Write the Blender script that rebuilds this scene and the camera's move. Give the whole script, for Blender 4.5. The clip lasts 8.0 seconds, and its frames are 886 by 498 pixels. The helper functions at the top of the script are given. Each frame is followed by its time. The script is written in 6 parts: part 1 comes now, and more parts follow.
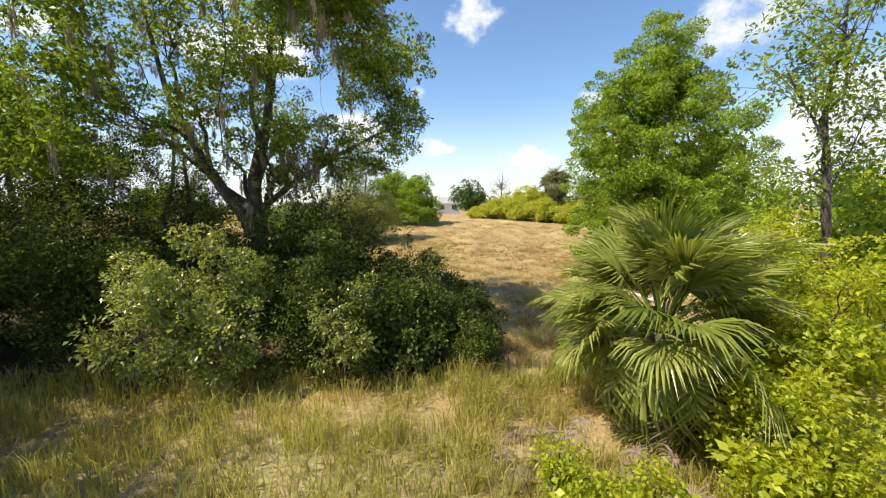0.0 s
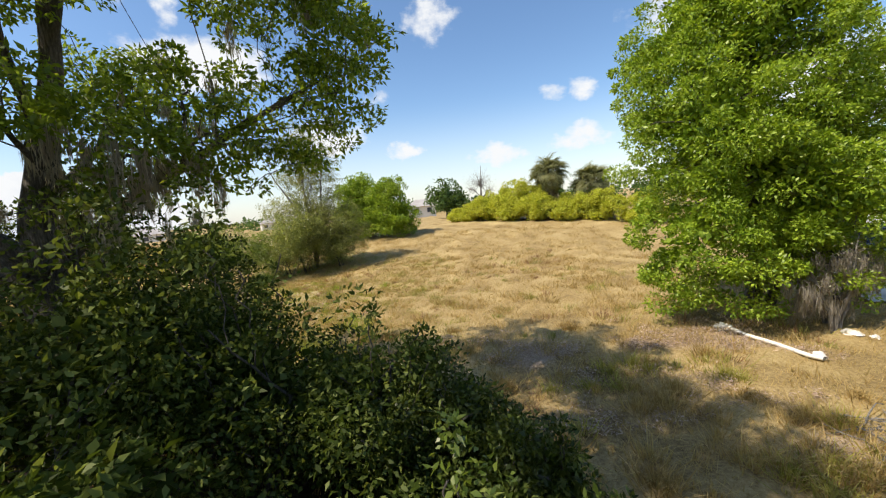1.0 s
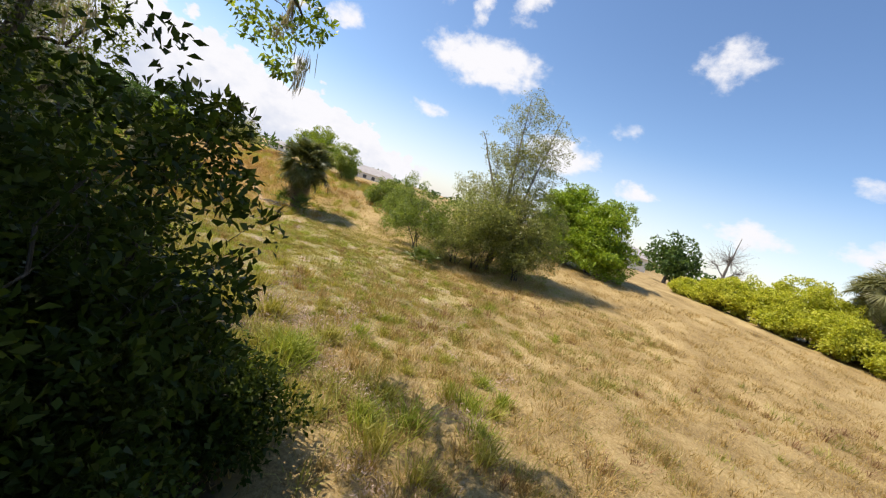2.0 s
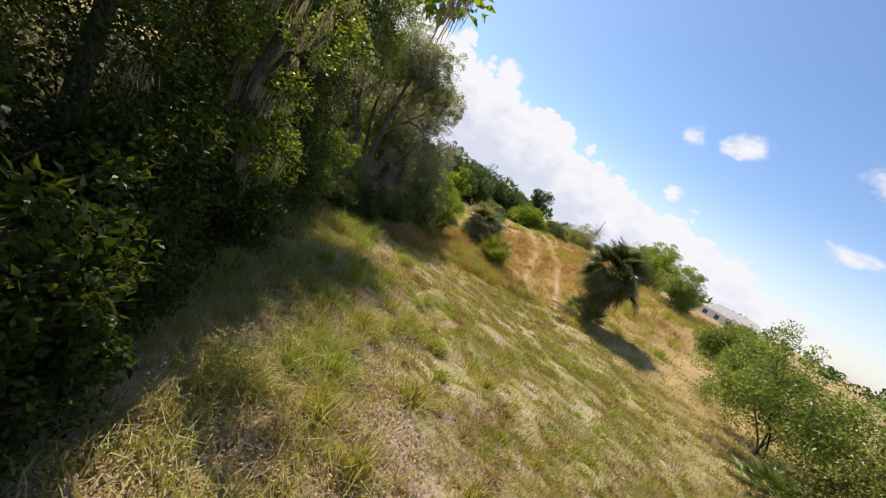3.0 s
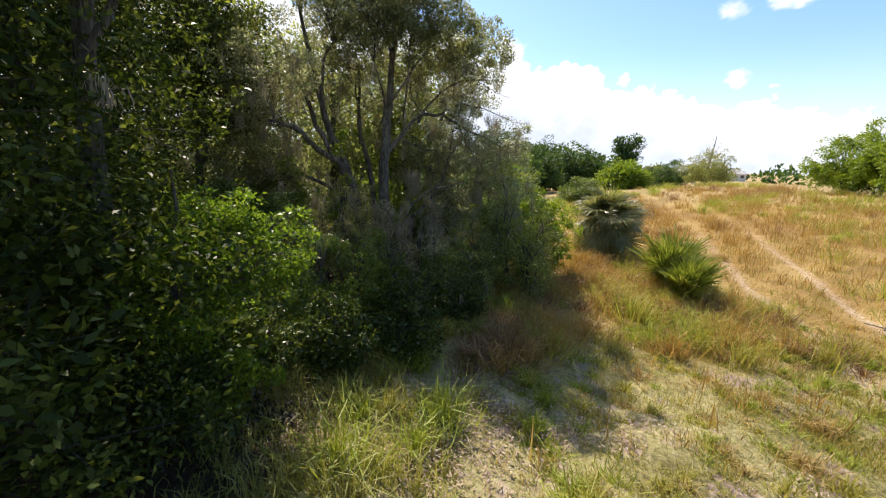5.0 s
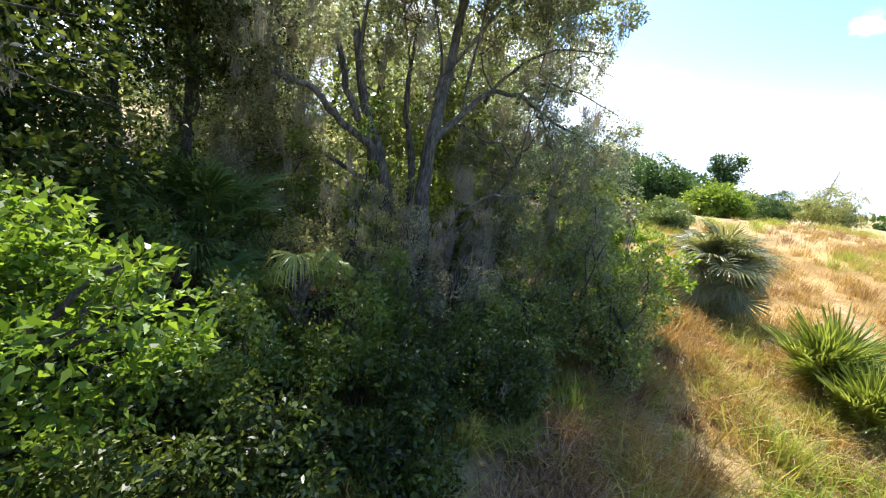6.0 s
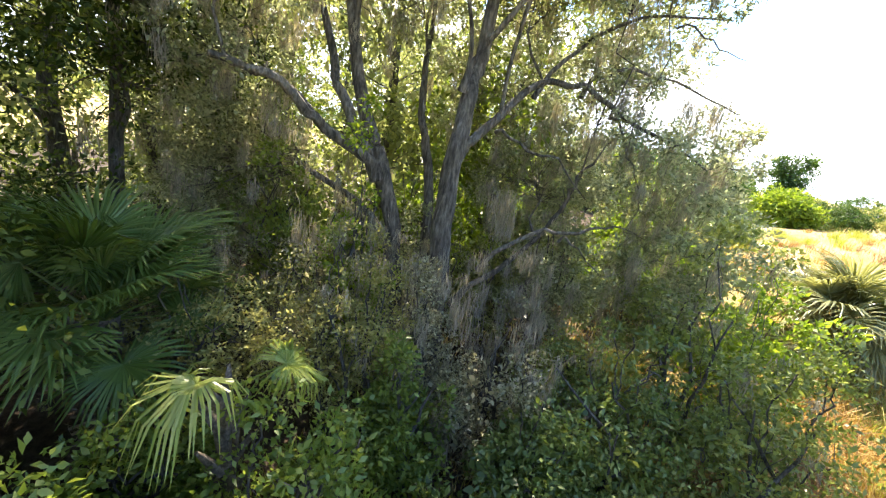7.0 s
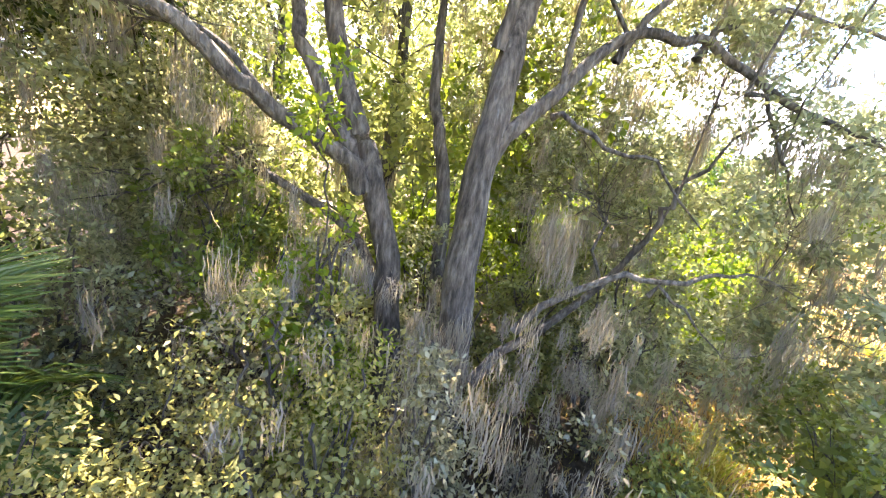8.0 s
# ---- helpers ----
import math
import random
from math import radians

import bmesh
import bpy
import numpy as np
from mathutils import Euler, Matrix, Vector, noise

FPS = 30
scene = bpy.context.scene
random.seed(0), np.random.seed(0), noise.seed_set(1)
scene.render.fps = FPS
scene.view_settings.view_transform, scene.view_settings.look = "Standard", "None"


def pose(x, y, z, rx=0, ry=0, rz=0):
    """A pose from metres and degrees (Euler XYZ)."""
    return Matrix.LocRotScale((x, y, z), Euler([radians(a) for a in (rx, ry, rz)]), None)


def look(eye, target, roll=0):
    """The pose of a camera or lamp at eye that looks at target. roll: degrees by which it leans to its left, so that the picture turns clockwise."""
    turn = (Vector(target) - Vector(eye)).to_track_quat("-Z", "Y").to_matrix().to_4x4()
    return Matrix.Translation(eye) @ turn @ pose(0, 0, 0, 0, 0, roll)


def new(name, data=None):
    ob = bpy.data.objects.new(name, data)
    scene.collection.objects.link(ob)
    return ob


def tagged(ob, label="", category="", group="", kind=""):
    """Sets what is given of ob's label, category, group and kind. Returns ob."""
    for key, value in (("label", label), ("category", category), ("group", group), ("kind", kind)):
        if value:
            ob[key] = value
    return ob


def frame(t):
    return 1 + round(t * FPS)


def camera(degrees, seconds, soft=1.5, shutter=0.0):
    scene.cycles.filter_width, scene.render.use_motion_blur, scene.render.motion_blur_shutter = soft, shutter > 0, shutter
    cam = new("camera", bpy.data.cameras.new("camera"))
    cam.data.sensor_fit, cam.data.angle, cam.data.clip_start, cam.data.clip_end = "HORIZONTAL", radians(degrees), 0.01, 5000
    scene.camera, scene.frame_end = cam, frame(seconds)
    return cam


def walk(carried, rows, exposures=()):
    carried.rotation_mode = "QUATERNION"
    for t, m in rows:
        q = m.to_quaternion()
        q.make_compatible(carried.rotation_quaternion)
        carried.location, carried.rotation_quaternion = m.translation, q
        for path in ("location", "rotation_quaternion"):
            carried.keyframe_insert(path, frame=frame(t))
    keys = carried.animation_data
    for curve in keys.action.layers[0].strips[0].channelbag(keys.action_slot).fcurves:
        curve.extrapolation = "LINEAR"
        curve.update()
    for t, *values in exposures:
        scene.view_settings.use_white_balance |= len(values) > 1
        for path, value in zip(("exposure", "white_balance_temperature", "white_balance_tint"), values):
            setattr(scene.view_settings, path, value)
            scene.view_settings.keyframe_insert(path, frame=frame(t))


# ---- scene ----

# ---- camera: seconds, x, y, z, yaw, pitch, roll ----
cam = camera(98.5, 8.0, soft=1.2)
PATH = (
    (0.0, 0.00, -0.00, 3.40, 0.0, -6.6, -0.5),
    (0.5, -0.14, 3.09, 3.54, -0.5, -6.8, -1.8),
    (1.0, -0.32, 6.28, 3.69, -3.5, -6.6, -5.2),
    (1.2, -0.29, 7.49, 3.76, 2.1, -6.6, 0.3),
    (2.3, -1.68, 13.47, 3.22, 34.4, -7.7, 23.1),
    (2.5, -1.78, 14.29, 3.40, 45.5, -9.0, 26.2),
    (2.8, -2.78, 15.62, 3.39, 63.5, -10.4, 28.9),
    (3.0, -3.64, 16.35, 3.35, 73.2, -11.2, 28.1),
    (3.5, -6.21, 16.94, 3.38, 81.2, -11.9, 21.7),
    (4.0, -8.72, 17.15, 3.23, 81.0, -12.0, 7.8),
    (4.5, -10.83, 17.17, 3.14, 81.8, -12.2, -0.2),
    (4.7, -11.60, 17.23, 3.11, 82.8, -12.3, -0.0),
    (5.8, -14.95, 17.46, 3.21, 90.1, -15.0, 9.1),
    (6.0, -15.48, 17.48, 3.24, 91.8, -15.2, 9.7),
    (6.5, -16.69, 17.37, 3.34, 94.8, -15.6, 9.6),
    (7.0, -17.76, 17.25, 3.41, 95.8, -15.8, 9.2),
    (7.5, -18.83, 17.09, 3.35, 96.8, -15.7, 8.8),
    (8.0, -19.67, 16.97, 3.33, 98.7, -16.3, 9.5),
)
walk(cam, [(t, pose(x, y, z, 90 + p, 0, w) @ pose(0, 0, 0, 0, 0, r)) for t, x, y, z, w, p, r in PATH],
     exposures=[(0, 0.6, 6500, 10), (1.2, 0.38, 6500, 10), (2.3, 0.4, 6500, 15), (3.4, 0.27, 6450, 14), (4.0, 0.18, 6450, 13), (4.7, 0.52, 6400, 13), (5.8, 1.27, 5700, 12), (6.0, 1.48, 5600, 13), (6.6, 1.95, 5700, 12), (7.0, 2.3, 6400, 12), (7.5, 2.75, 6550, 15), (8, 3.4, 6650, 24)])

# ---- world, sun ----
SUN_EL, SUN_DIR = 54.0, Vector((-0.936, -0.352, 0.0))


def math_node(nt, op, a, b=None, clamp=False):
    n = nt.nodes.new("ShaderNodeMath")
    n.operation, n.use_clamp = op, clamp
    for k, v in enumerate((a, b)):
        if v is None:
            continue
        if isinstance(v, (int, float)):
            n.inputs[k].default_value = v
        else:
            nt.links.new(v, n.inputs[k])
    return n.outputs[0]


def mapped(nt, v, lo, hi, to_lo=0.0, to_hi=1.0, smooth=True):
    n = nt.nodes.new("ShaderNodeMapRange")
    n.interpolation_type = "SMOOTHSTEP" if smooth else "LINEAR"
    nt.links.new(v, n.inputs[0])
    for k, w in enumerate((lo, hi, to_lo, to_hi)):
        n.inputs[k + 1].default_value = w
    return n.outputs[0]


def noise_node(nt, vec, scale, detail=4.0, rough=0.55):
    n = nt.nodes.new("ShaderNodeTexNoise")
    n.inputs["Scale"].default_value, n.inputs["Detail"].default_value, n.inputs["Roughness"].default_value = scale, detail, rough
    if vec is not None:
        nt.links.new(vec, n.inputs["Vector"])
    return n


# fair-weather puffs: yaw, elevation, half width, half height in degrees, thickness
PUFFS = (
    (-4.3, 24.6, 3.4, 2.4, 0.75), (0.5, 8.2, 2.8, 1.3, 0.9), (-12.9, 6.4, 5.0, 1.6, 0.85), (-24.2, 7.3, 4.2, 2.0, 0.85), (-20.7, 13.6, 2.2, 1.1, 0.6), (-24.4, 13.4, 2.0, 1.3, 0.68),
    (-37.0, 20.0, 6.5, 3.4, 0.7), (-48.0, 8.0, 9.0, 5.0, 1.0), (11.4, 10.3, 4.6, 2.6, 1.0), (25.6, 19.0, 7.6, 2.8, 1.05), (22.6, 28.6, 2.4, 4.4, 0.75), (28.4, 26.2, 1.3, 3.6, 0.75), (33.8, 26.4, 2.4, 2.2, 0.6),
    (45.6, 18.0, 2.2, 1.5, 0.9), (31.5, 11.0, 2.6, 1.1, 0.85), (4.4, 15.3, 2.0, 1.2, 0.6), (49.6, 10.6, 1.5, 1.1, 0.9), (51.0, 17.0, 1.8, 1.2, 0.6), (76.2, 14.6, 1.9, 2.0, 1.1),
    (-75.0, 25.0, 14.0, 9.0, 0.9), (160.0, 32.0, 16.0, 9.0, 0.9), (-120.0, 24.0, 15.0, 8.0, 0.9),
)
# upper edge of the long cloud bank: yaw, elevation
BANK = ((-180, 8), (-60, 3), (-30, 0), (20, 0), (28, 1.5), (34, 4.6), (39, 6.4), (46, 8.2), (55, 9.0), (61, 10.4), (66, 12.8), (73, 13.6), (80, 14.6), (86, 17), (105, 19), (125, 21), (150, 20), (180, 8))

world = bpy.data.worlds.new("sky")
scene.world = world
world.use_nodes = True
nt = world.node_tree
sky = nt.nodes.new("ShaderNodeTexSky")
sky.sky_type, sky.sun_disc = "NISHITA", False
sky.sun_elevation, sky.sun_rotation = radians(SUN_EL), math.atan2(SUN_DIR.x, SUN_DIR.y)
sky.air_density, sky.dust_density, sky.ozone_density = 1.0, 0.6, 2.0
geo = nt.nodes.new("ShaderNodeTexCoord")
split = nt.nodes.new("ShaderNodeSeparateXYZ")
nt.links.new(geo.outputs["Generated"], split.inputs[0])
sky_yaw = math_node(nt, "MULTIPLY", math_node(nt, "ARCTAN2", math_node(nt, "MULTIPLY", split.outputs["X"], -1.0), split.outputs["Y"]), 57.29578)
sky_el = math_node(nt, "MULTIPLY", math_node(nt, "ARCSINE", split.outputs["Z"]), 57.29578)
flat = nt.nodes.new("ShaderNodeCombineXYZ")
nt.links.new(sky_yaw, flat.inputs[0])
nt.links.new(math_node(nt, "MULTIPLY", sky_el, 1.35), flat.inputs[1])
warp = noise_node(nt, flat.outputs[0], 0.26, 5.0, 0.55)
billow = noise_node(nt, flat.outputs[0], 0.34, 9.0, 0.6)
heaps = nt.nodes.new("ShaderNodeTexVoronoi")
heaps.feature = "SMOOTH_F1"
heaps.inputs["Scale"].default_value, heaps.inputs["Detail"].default_value, heaps.inputs["Smoothness"].default_value = 0.30, 3.0, 0.35
nt.links.new(flat.outputs[0], heaps.inputs["Vector"])
shift = nt.nodes.new("ShaderNodeVectorMath")
shift.operation = "MULTIPLY_ADD"
nt.links.new(warp.outputs["Color"], shift.inputs[0])
shift.inputs[1].default_value = (4.2, 2.6, 0)
bare = nt.nodes.new("ShaderNodeCombineXYZ")
nt.links.new(math_node(nt, "ADD", sky_yaw, -2.1), bare.inputs[0])
nt.links.new(math_node(nt, "ADD", sky_el, -1.3), bare.inputs[1])
nt.links.new(bare.outputs[0], shift.inputs[2])
cover = None
for yaw, el, half_w, half_h, thick in PUFFS:
    scaled = nt.nodes.new("ShaderNodeVectorMath")
    scaled.operation = "MULTIPLY"
    nt.links.new(shift.outputs[0], scaled.inputs[0])
    scaled.inputs[1].default_value = (0.76 / half_w, 0.74 / half_h, 0)
    dist = nt.nodes.new("ShaderNodeVectorMath")
    dist.operation = "DISTANCE"
    nt.links.new(scaled.outputs[0], dist.inputs[0])
    dist.inputs[1].default_value = (0.76 * yaw / half_w, 0.74 * el / half_h, 0)
    one = mapped(nt, dist.outputs["Value"], 1.35, 0.25, 0.0, thick)
    cover = one if cover is None else math_node(nt, "MAXIMUM", cover, one)
puff = math_node(nt, "ADD", cover, math_node(nt, "MULTIPLY", math_node(nt, "SUBTRACT", billow.outputs["Fac"], 0.5), 1.5))
puffs = math_node(nt, "MULTIPLY", mapped(nt, puff, 0.28, 0.98), mapped(nt, cover, 0.0, 0.25), True)
rim = nt.nodes.new("ShaderNodeFloatCurve")
curve = rim.mapping.curves[0]
for yaw, el in BANK[1:-1]:
    curve.points.new((yaw + 180) / 360, el / 30)
curve.points[0].location, curve.points[-1].location = (0, BANK[0][1] / 30), (1, BANK[-1][1] / 30)
for knot in curve.points:
    knot.handle_type = "VECTOR"
rim.mapping.update()
nt.links.new(mapped(nt, sky_yaw, -180, 180, smooth=False), rim.inputs["Value"])
crest = math_node(nt, "ADD", math_node(nt, "MULTIPLY", rim.outputs[0], 30.0), math_node(nt, "ADD", math_node(nt, "MULTIPLY", math_node(nt, "SUBTRACT", 0.95, heaps.outputs["Distance"]), 3.4), math_node(nt, "MULTIPLY", math_node(nt, "SUBTRACT", billow.outputs["Fac"], 0.5), 4.0)))
depth = math_node(nt, "SUBTRACT", crest, sky_el)
bank = math_node(nt, "MULTIPLY", mapped(nt, depth, 0.0, 0.8), mapped(nt, rim.outputs[0], 0.01, 0.10))
haze = mapped(nt, split.outputs["Z"], 0.26, 0.0, 0.0, 0.5)
cover = math_node(nt, "MAXIMUM", math_node(nt, "MAXIMUM", puffs, bank), haze)
grey = math_node(nt, "MULTIPLY", math_node(nt, "ADD", mapped(nt, depth, 2.5, 9.0, 0.0, 0.75), math_node(nt, "MULTIPLY", math_node(nt, "SUBTRACT", billow.outputs["Fac"], 0.5), 0.9)), bank, True)
white = nt.nodes.new("ShaderNodeMix")
white.data_type = "RGBA"
nt.links.new(grey, white.inputs["Factor"])
white.inputs["A"].default_value, white.inputs["B"].default_value = (6.9, 7.0, 7.1, 1), (4.7, 5.2, 6.1, 1)
mix = nt.nodes.new("ShaderNodeMix")
mix.data_type = "RGBA"
nt.links.new(cover, mix.inputs["Factor"])
vivid = nt.nodes.new("ShaderNodeHueSaturation")
vivid.inputs["Saturation"].default_value, vivid.inputs["Value"].default_value = 1.10, 1.32
nt.links.new(sky.outputs[0], vivid.inputs["Color"])
nt.links.new(vivid.outputs[0], mix.inputs["A"])
nt.links.new(white.outputs["Result"], mix.inputs["B"])
back = nt.nodes["Background"]
nt.links.new(mix.outputs["Result"], back.inputs["Color"])
back.inputs["Strength"].default_value = 0.105

sun = new("sun", bpy.data.lights.new("sun", "SUN"))
sun.data.energy, sun.data.angle, sun.data.color = 5.0, radians(0.53), (1.0, 0.875, 0.69)
sun.matrix_world = look(SUN_DIR * 50 + Vector((0, 0, 50 * math.tan(radians(SUN_EL)))), (0, 0, 0))


# ---- materials ----
def material(name):
    m = bpy.data.materials.new(name)
    m.use_nodes = True
    return m, m.node_tree, m.node_tree.nodes["Principled BSDF"]


def ramp(nt, fac, stops):
    n = nt.nodes.new("ShaderNodeValToRGB")
    while len(n.color_ramp.elements) < len(stops):
        n.color_ramp.elements.new(0.5)
    for e, (p, c) in zip(n.color_ramp.elements, stops):
        e.position, e.color = p, (*c, 1)
    nt.links.new(fac, n.inputs[0])
    return n.outputs[0]


def leaf_material(name, dark, mid, light, through_light=0.4, rough=0.45, scale=0.7, gloss=0.34, single=0.55, whole=0.0, tint=(1.75, 1.65, 0.85)):
    """Leaves: each one its own tone, patches of the crown a little different; light passes through."""
    m, nt, b = material(name)
    geo = nt.nodes.new("ShaderNodeNewGeometry")
    tc = nt.nodes.new("ShaderNodeTexCoord")
    patch = noise_node(nt, tc.outputs["Object"], scale, 3.0)
    f = math_node(nt, "ADD", math_node(nt, "MULTIPLY", geo.outputs["Random Per Island"], single), math_node(nt, "MULTIPLY", patch.outputs["Fac"], 1.0 - single - whole))
    if whole:
        own = nt.nodes.new("ShaderNodeObjectInfo")
        f = math_node(nt, "ADD", f, math_node(nt, "MULTIPLY", own.outputs["Random"], whole))
    stops = [(0.12, dark), (0.5, mid), (0.85, light)]
    col = ramp(nt, f, [(at, (c[0] * 1.02, c[1], c[2])) for at, c in stops])
    nt.links.new(col, b.inputs["Base Color"])
    b.inputs["Roughness"].default_value = rough
    b.inputs["Specular IOR Level"].default_value = gloss
    tr = nt.nodes.new("ShaderNodeBsdfTranslucent")
    bright = nt.nodes.new("ShaderNodeMix")
    bright.data_type, bright.blend_type = "RGBA", "MULTIPLY"
    bright.inputs["Factor"].default_value = 1.0
    nt.links.new(col, bright.inputs["A"])
    bright.inputs["B"].default_value = (*tint, 1)
    nt.links.new(bright.outputs["Result"], tr.inputs["Color"])
    mx = nt.nodes.new("ShaderNodeMixShader")
    mx.inputs[0].default_value = through_light
    nt.links.new(b.outputs[0], mx.inputs[1])
    nt.links.new(tr.outputs[0], mx.inputs[2])
    nt.links.new(mx.outputs[0], nt.nodes["Material Output"].inputs["Surface"])
    return m


def bark_material(name, a, b_, c, scale=9.0, stretch=0.18):
    m, nt, b = material(name)
    tc = nt.nodes.new("ShaderNodeTexCoord")
    mp = nt.nodes.new("ShaderNodeMapping")
    mp.inputs["Scale"].default_value = (1, 1, stretch)
    nt.links.new(tc.outputs["Object"], mp.inputs[0])
    fine = noise_node(nt, mp.outputs[0], scale * 4, 5, 0.65)
    broad = noise_node(nt, tc.outputs["Object"], 2.3, 3)
    f = math_node(nt, "ADD", math_node(nt, "MULTIPLY", fine.outputs["Fac"], 0.65), math_node(nt, "MULTIPLY", broad.outputs["Fac"], 0.35))
    nt.links.new(ramp(nt, f, [(0.38, a), (0.5, b_), (0.62, c)]), b.inputs["Base Color"])
    b.inputs["Roughness"].default_value = 0.9
    bump = nt.nodes.new("ShaderNodeBump")
    bump.inputs["Strength"].default_value, bump.inputs["Distance"].default_value = 1.0, 0.05
    nt.links.new(fine.outputs["Fac"], bump.inputs["Height"])
    nt.links.new(bump.outputs[0], b.inputs["Normal"])
    return m


LEAF_MAPLE = leaf_material("maple_leaf", (0.075, 0.135, 0.010), (0.20, 0.305, 0.022), (0.38, 0.49, 0.06), 0.34, 0.4, 0.9)
# very dark oak leaf: the thicket's deep shade is put into its colour
LEAF_OAK_SHADED = leaf_material("shaded_oak_leaf", (0.019, 0.034, 0.006), (0.042, 0.066, 0.010), (0.09, 0.125, 0.022), 0.32, 0.42, gloss=0.15)
# two brighter copies of the oak leaf, with sunlight put into the colour
LEAF_OAK_SUNNY = leaf_material("sunny_oak_leaf", (0.064, 0.11, 0.012), (0.14, 0.21, 0.022), (0.26, 0.34, 0.045), 0.5, 0.38)
LEAF_OAK_LIT = leaf_material("lit_oak_leaf", (0.06, 0.10, 0.014), (0.125, 0.18, 0.024), (0.23, 0.28, 0.05), 0.5, 0.4)
# dark copy of the bush leaf: shade is painted into its colour
LEAF_BUSH_SHADED = leaf_material("shaded_bush_leaf", (0.018, 0.03, 0.006), (0.05, 0.078, 0.013), (0.17, 0.215, 0.05), 0.38, 0.38, gloss=0.4)
LEAF_BUSH = leaf_material("bush_leaf", (0.06, 0.098, 0.024), (0.13, 0.185, 0.045), (0.25, 0.305, 0.10), 0.35, 0.36, gloss=0.6)
# row leaf: oak shade painted as dark tones, sun flecks as rare bright leaves
LEAF_ROW_SHADED = leaf_material("shaded_row_leaf", (0.024, 0.04, 0.007), (0.055, 0.084, 0.013), (0.22, 0.265, 0.075), 0.32, 0.5, gloss=0.15)
LEAF_OLIVE = leaf_material("olive_leaf", (0.09, 0.10, 0.05), (0.25, 0.27, 0.145), (0.46, 0.48, 0.30), 0.55, 0.38, gloss=0.6, tint=(1.6, 1.6, 1.25))
# for the mossy oak's top: its backlit shade is put into the colour
LEAF_CROWN_SHADED = leaf_material("shaded_crown_leaf", (0.08, 0.095, 0.05), (0.17, 0.19, 0.10), (0.32, 0.34, 0.19), 0.53, 0.42, tint=(1.7, 1.65, 1.0))
# edge leaf: the trees' shaded side is painted dark, glints as bright leaves
LEAF_EDGE_SHADED = leaf_material("shaded_edge_leaf", (0.017, 0.029, 0.006), (0.04, 0.062, 0.011), (0.15, 0.19, 0.045), 0.38, 0.4, gloss=0.15)
LEAF_THICKET = leaf_material("thicket_leaf", (0.07, 0.095, 0.022), (0.19, 0.23, 0.06), (0.37, 0.41, 0.15), 0.42, 0.4, gloss=0.55)
LEAF_SPRAY = leaf_material("pale_shrub_leaf", (0.20, 0.205, 0.07), (0.29, 0.29, 0.10), (0.39, 0.385, 0.16), 0.42, 0.5, tint=(1.6, 1.55, 1.2))
LEAF_GREY = leaf_material("grey_leaf", (0.09, 0.09, 0.05), (0.275, 0.27, 0.162), (0.50, 0.49, 0.33), 0.42, 0.4, gloss=0.6, tint=(1.6, 1.55, 1.2))
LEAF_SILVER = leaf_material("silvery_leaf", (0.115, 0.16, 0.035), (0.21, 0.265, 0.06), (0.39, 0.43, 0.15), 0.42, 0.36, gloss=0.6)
# bright copy of the bush leaf: sunlight is painted into its colour
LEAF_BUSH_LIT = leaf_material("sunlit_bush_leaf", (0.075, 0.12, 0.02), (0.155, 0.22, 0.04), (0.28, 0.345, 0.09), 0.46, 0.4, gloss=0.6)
LEAF_GREY_GREEN = leaf_material("grey_green_leaf", (0.11, 0.13, 0.045), (0.21, 0.235, 0.085), (0.36, 0.375, 0.17), 0.48, 0.45)
LEAF_YELLOW = leaf_material("yellow_green_leaf", (0.17, 0.22, 0.014), (0.34, 0.40, 0.024), (0.52, 0.56, 0.05), 0.48, 0.45)
LEAF_HEDGE = leaf_material("hedge_leaf", (0.23, 0.28, 0.03), (0.40, 0.44, 0.05), (0.55, 0.57, 0.09), 0.4, 0.5)
LEAF_LIME = leaf_material("lime_leaf", (0.085, 0.14, 0.012), (0.165, 0.245, 0.022), (0.28, 0.36, 0.045), 0.45, 0.45)
LEAF_SAPLING = leaf_material("sapling_leaf", (0.05, 0.10, 0.010), (0.115, 0.195, 0.018), (0.23, 0.32, 0.045), 0.5, 0.4)
LEAF_WOOD = leaf_material("wood_leaf", (0.10, 0.125, 0.04), (0.20, 0.23, 0.078), (0.36, 0.38, 0.165), 0.55, 0.42, tint=(1.6, 1.55, 1.2))
LEAF_FAR = leaf_material("far_leaf", (0.03, 0.06, 0.015), (0.055, 0.11, 0.022), (0.11, 0.18, 0.04), 0.3, 0.5, 0.25)
PALM_GREEN = leaf_material("palm_frond", (0.06, 0.10, 0.02), (0.11, 0.17, 0.035), (0.22, 0.27, 0.08), 0.3, 0.32, single=0.3, whole=0.4)
PALM_MID = leaf_material("grey_palm_frond", (0.05, 0.07, 0.02), (0.11, 0.13, 0.045), (0.24, 0.26, 0.13), 0.25, 0.3, single=0.3, whole=0.4)
PALM_OLIVE = leaf_material("olive_palm_frond", (0.09, 0.105, 0.04), (0.18, 0.195, 0.085), (0.32, 0.33, 0.17), 0.3, 0.3, single=0.3, whole=0.4)
TUFT_GREEN = leaf_material("green_tuft", (0.12, 0.165, 0.02), (0.26, 0.32, 0.045), (0.42, 0.46, 0.11), 0.38, 0.5, 0.5)
PALM_YELLOW = leaf_material("sunlit_palm_frond", (0.10, 0.14, 0.02), (0.22, 0.27, 0.05), (0.42, 0.44, 0.14), 0.35, 0.32, single=0.3, whole=0.4)
PALM_DEAD = leaf_material("dead_frond", (0.13, 0.10, 0.07), (0.26, 0.21, 0.15), (0.42, 0.36, 0.27), 0.15, 0.7, single=0.3, whole=0.4)
